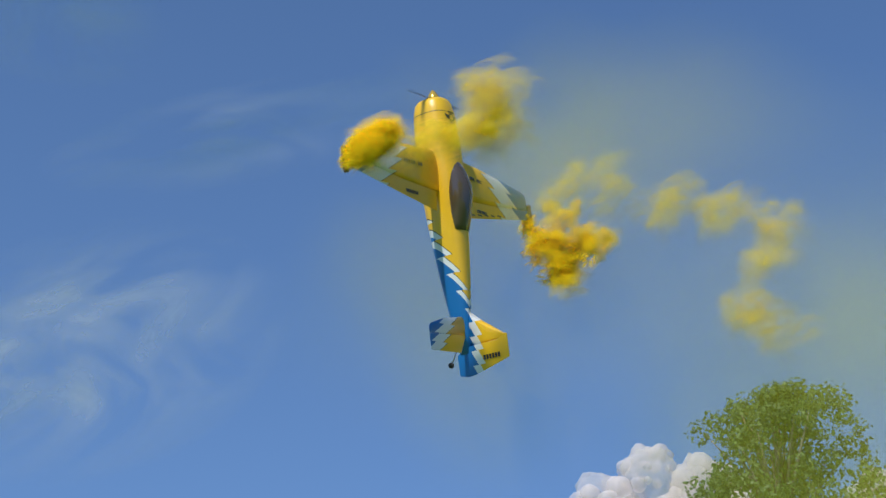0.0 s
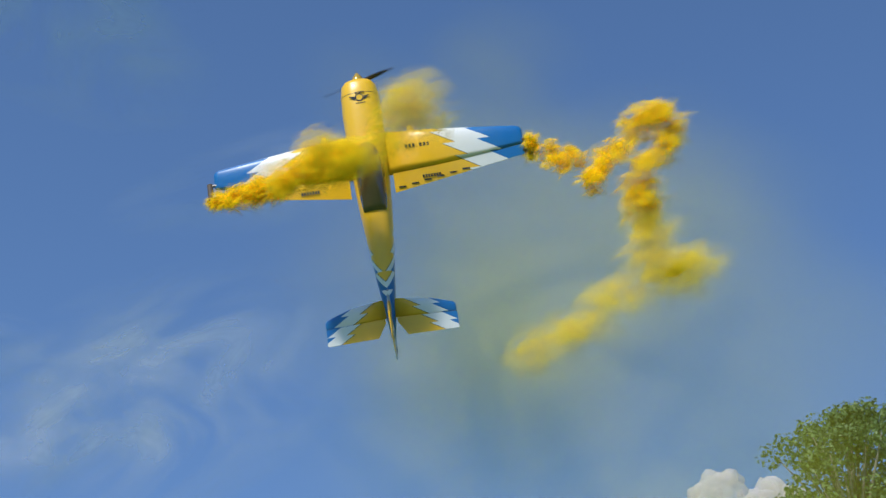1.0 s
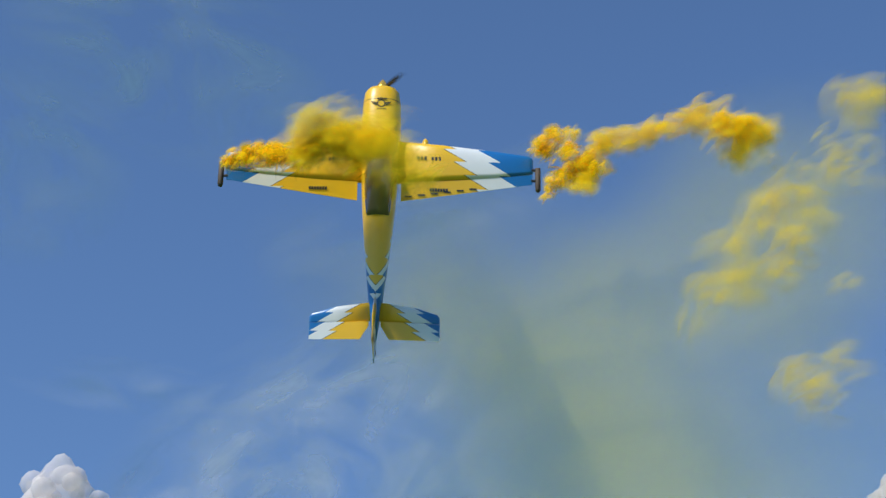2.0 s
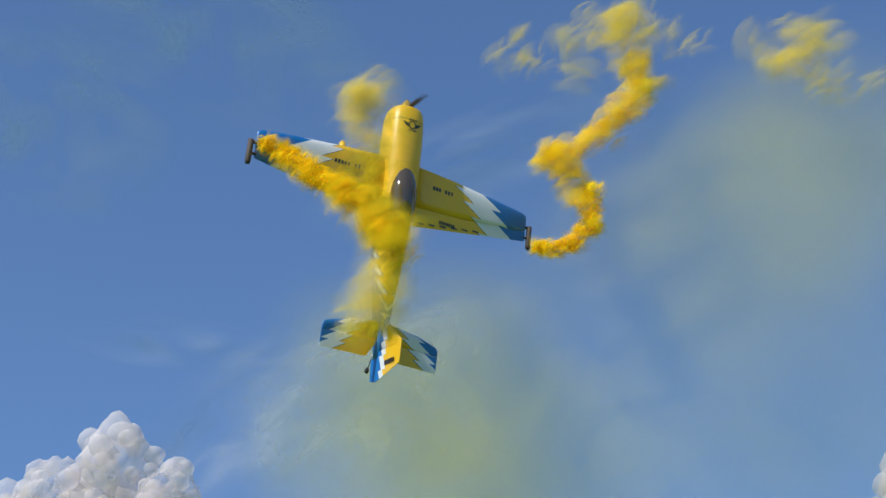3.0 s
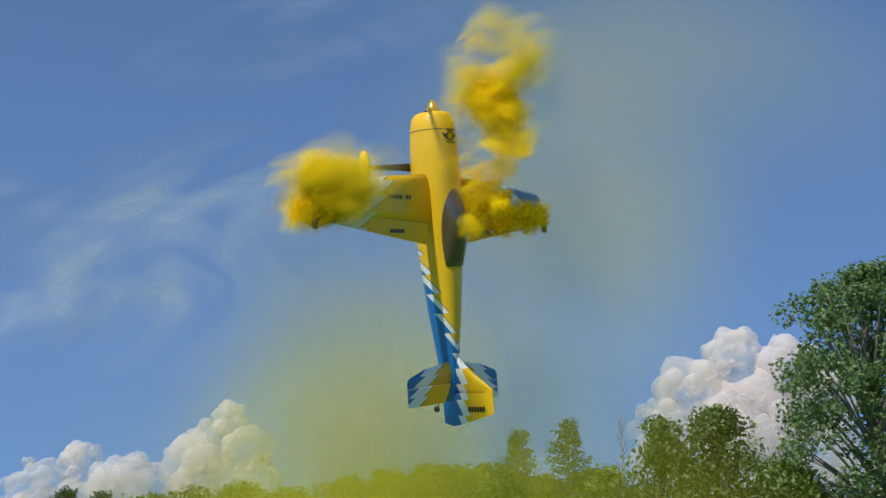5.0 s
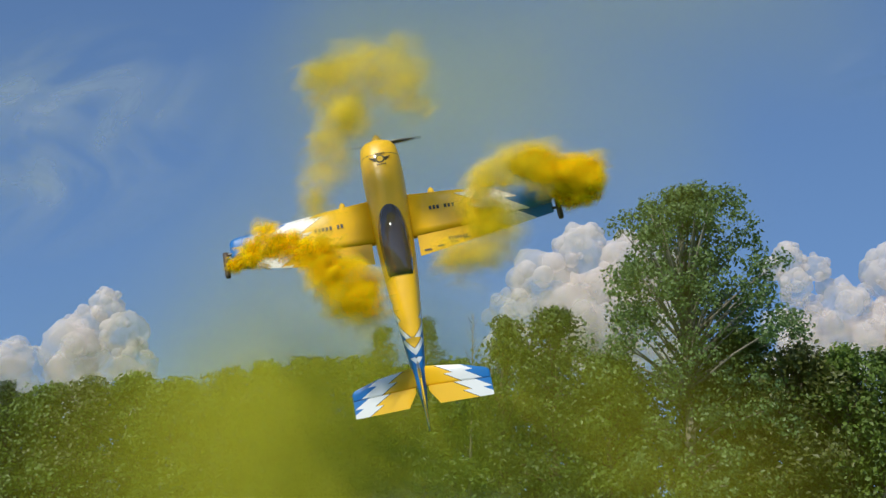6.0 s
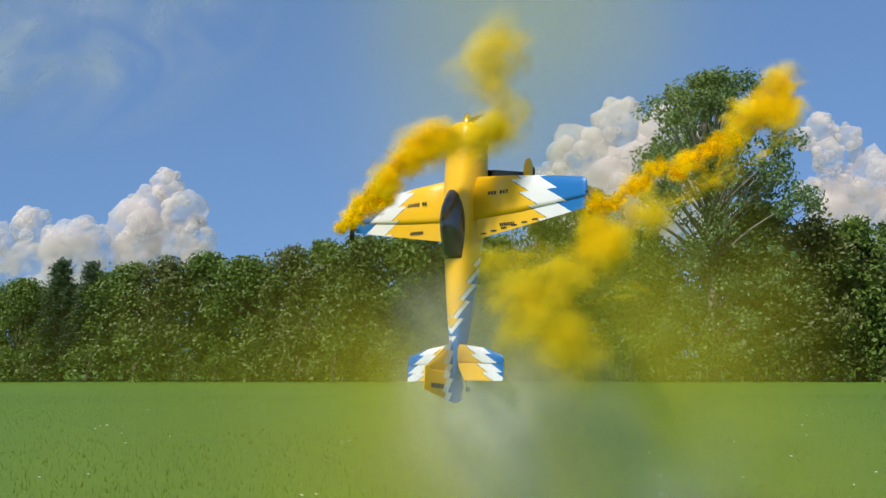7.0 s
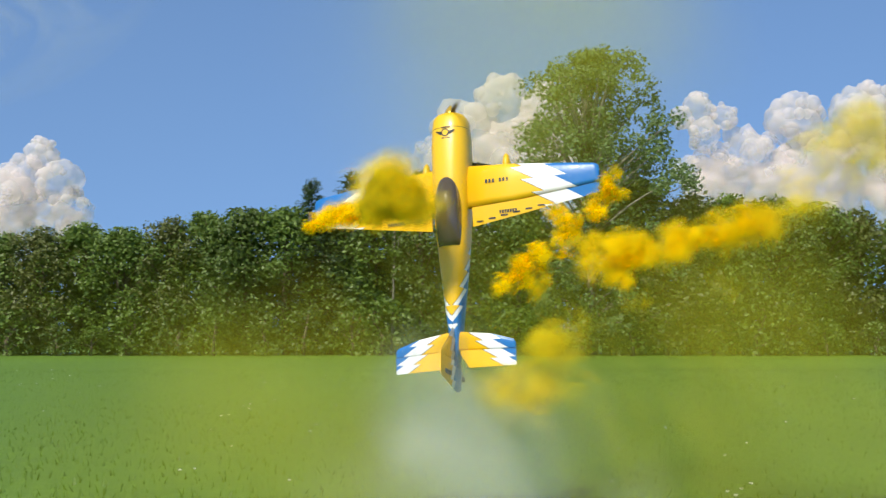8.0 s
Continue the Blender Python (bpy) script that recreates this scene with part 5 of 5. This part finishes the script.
mist("thin", 1.32, [(0.13, 11.06, 0.25), (-0.05, 11.09, 0.25), (-0.30, 11.00, 0.25), (-0.90, 10.93, 0.25), (-1.18, 10.89, 0.29), (-1.75, 10.66, 0.43), (-1.91, 10.51, 0.43), (-2.00, 10.25, 0.80), (-2.03, 10.03, 1.13), (-1.95, 9.96, 1.22), (-0.81, 10.66, 2.01), (-0.47, 10.47, 2.10), (-0.28, 1.98, 1.62), (-0.82, -3.99, 0.97), (-0.43, -4.06, 0.33), (-0.70, -4.19, 0.25), (1.65, -4.33, 0.35)])
mist("thin", 1.32, [(1.79, 11.10, 0.25), (1.62, 11.16, 0.25), (1.36, 11.11, 0.25), (0.76, 11.14, 0.25), (0.46, 11.14, 0.31), (-0.12, 11.01, 0.47), (-0.22, 10.88, 0.48), (-0.17, 10.63, 0.84), (-0.04, 10.39, 1.16), (0.11, 10.29, 1.22), (0.46, 9.81, 1.78), (0.62, 9.92, 1.85), (1.30, 1.32, 1.55), (1.43, -4.65, 1.24), (2.03, -4.68, 0.54), (2.95, -4.88, 0.43), (3.96, -5.16, 0.66)])
mist("thin", 1.32, [(0.94, 11.23, 0.25), (0.77, 11.29, 0.25), (0.51, 11.21, 0.25), (-0.09, 11.19, 0.25), (-0.38, 11.18, 0.25), (-0.96, 10.99, 0.25), (-1.06, 10.86, 0.25), (-1.00, 10.61, 0.43), (-0.88, 10.38, 0.75), (-0.74, 10.29, 0.83), (-1.35, 10.45, 1.95), (-1.34, 10.26, 2.11), (-1.20, 1.78, 1.72), (0.72, -4.19, 0.83), (0.84, -4.32, 0.95), (1.31, -4.44, 0.39), (2.87, -4.64, 0.37)])
mist("thin", 1.14, [(1.36, 11.24, 0.25), (1.18, 11.31, 0.25), (0.93, 11.24, 0.25), (0.33, 11.25, 0.25), (0.03, 11.24, 0.25), (-0.55, 11.08, 0.25), (-0.77, 10.90, 0.25), (-0.99, 10.53, 0.63), (-1.15, 10.21, 1.09), (-1.13, 10.10, 1.22), (-0.77, 10.15, 2.38), (-0.66, 10.02, 2.26), (-0.49, 1.52, 1.93), (-0.04, -4.43, 1.24), (0.33, -4.48, 0.47), (2.76, -4.71, 1.00), (3.30, -4.94, 1.28)])
mist("white", 0.48, [(-0.29, 11.05, 0.25), (-0.47, 11.07, 0.25), (-0.72, 10.97, 0.25), (-1.31, 10.87, 0.25), (-1.60, 10.82, 0.29), (-2.16, 10.57, 0.42), (-2.21, 10.49, 0.31), (-2.02, 10.40, 0.40), (-1.77, 10.32, 0.46), (-1.58, 10.29, 0.43), (-0.35, 9.99, 0.99), (-0.03, 9.93, 1.05), (0.38, 0.80, 0.87), (0.14, -5.46, 0.56), (0.30, -5.67, 1.56), (0.58, -5.76, 0.97), (1.08, -5.82, 0.83)])
mist("white", 0.57, [(-0.10, 11.21, 0.25), (-0.27, 11.25, 0.25), (-0.53, 11.14, 0.25), (-1.12, 11.06, 0.25), (-1.41, 11.02, 0.25), (-1.98, 10.78, 0.25), (-2.02, 10.68, 0.25), (-1.84, 10.55, 0.25), (-1.57, 10.43, 0.25), (-1.39, 10.39, 0.25), (-0.15, 10.06, 0.79), (0.17, 9.99, 0.84), (0.59, 0.83, 0.66), (0.41, -5.44, 0.38), (0.52, -5.62, 0.89), (0.71, -5.77, 1.05), (1.35, -5.82, 0.52)])
mist("white", 0.66, [(0.32, 11.22, 0.25), (0.14, 11.27, 0.25), (-0.11, 11.17, 0.25), (-0.71, 11.11, 0.25), (-1.00, 11.08, 0.25), (-1.57, 10.86, 0.25), (-1.62, 10.77, 0.25), (-1.43, 10.63, 0.25), (-1.16, 10.50, 0.25), (-0.97, 10.46, 0.25), (0.26, 10.07, 0.78), (0.59, 9.99, 0.83), (1.00, 0.86, 0.45), (0.80, -6.16, 0.25), (0.88, -5.59, 0.58), (0.98, -5.75, 0.61), (0.82, -5.77, 0.56)])
mist("white", 0.70, [(1.57, 11.25, 0.25), (1.39, 11.32, 0.25), (1.14, 11.26, 0.25), (0.53, 11.27, 0.25), (0.24, 11.28, 0.25), (-0.34, 11.12, 0.25), (-0.40, 11.04, 0.25), (-0.20, 10.88, 0.25), (0.07, 10.73, 0.26), (0.26, 10.65, 0.25), (1.51, 10.13, 0.75), (1.84, 10.00, 0.81), (2.25, 0.82, 0.44), (2.05, -6.17, 0.25), (2.09, -5.55, 0.25), (3.29, -5.78, 0.39), (1.88, -5.86, 0.43)])


def motions():
    walk(plane, PLANE_PATH)
    walk(prop, [(i / FPS, pose(0, 0.752, -0.015) @ Matrix.Rotation(radians(83 * i), 4, "Y")) for i in range(8 * FPS + 1)])
    for ob, rows in PUFFS:
        walk(ob, rows)


motions()
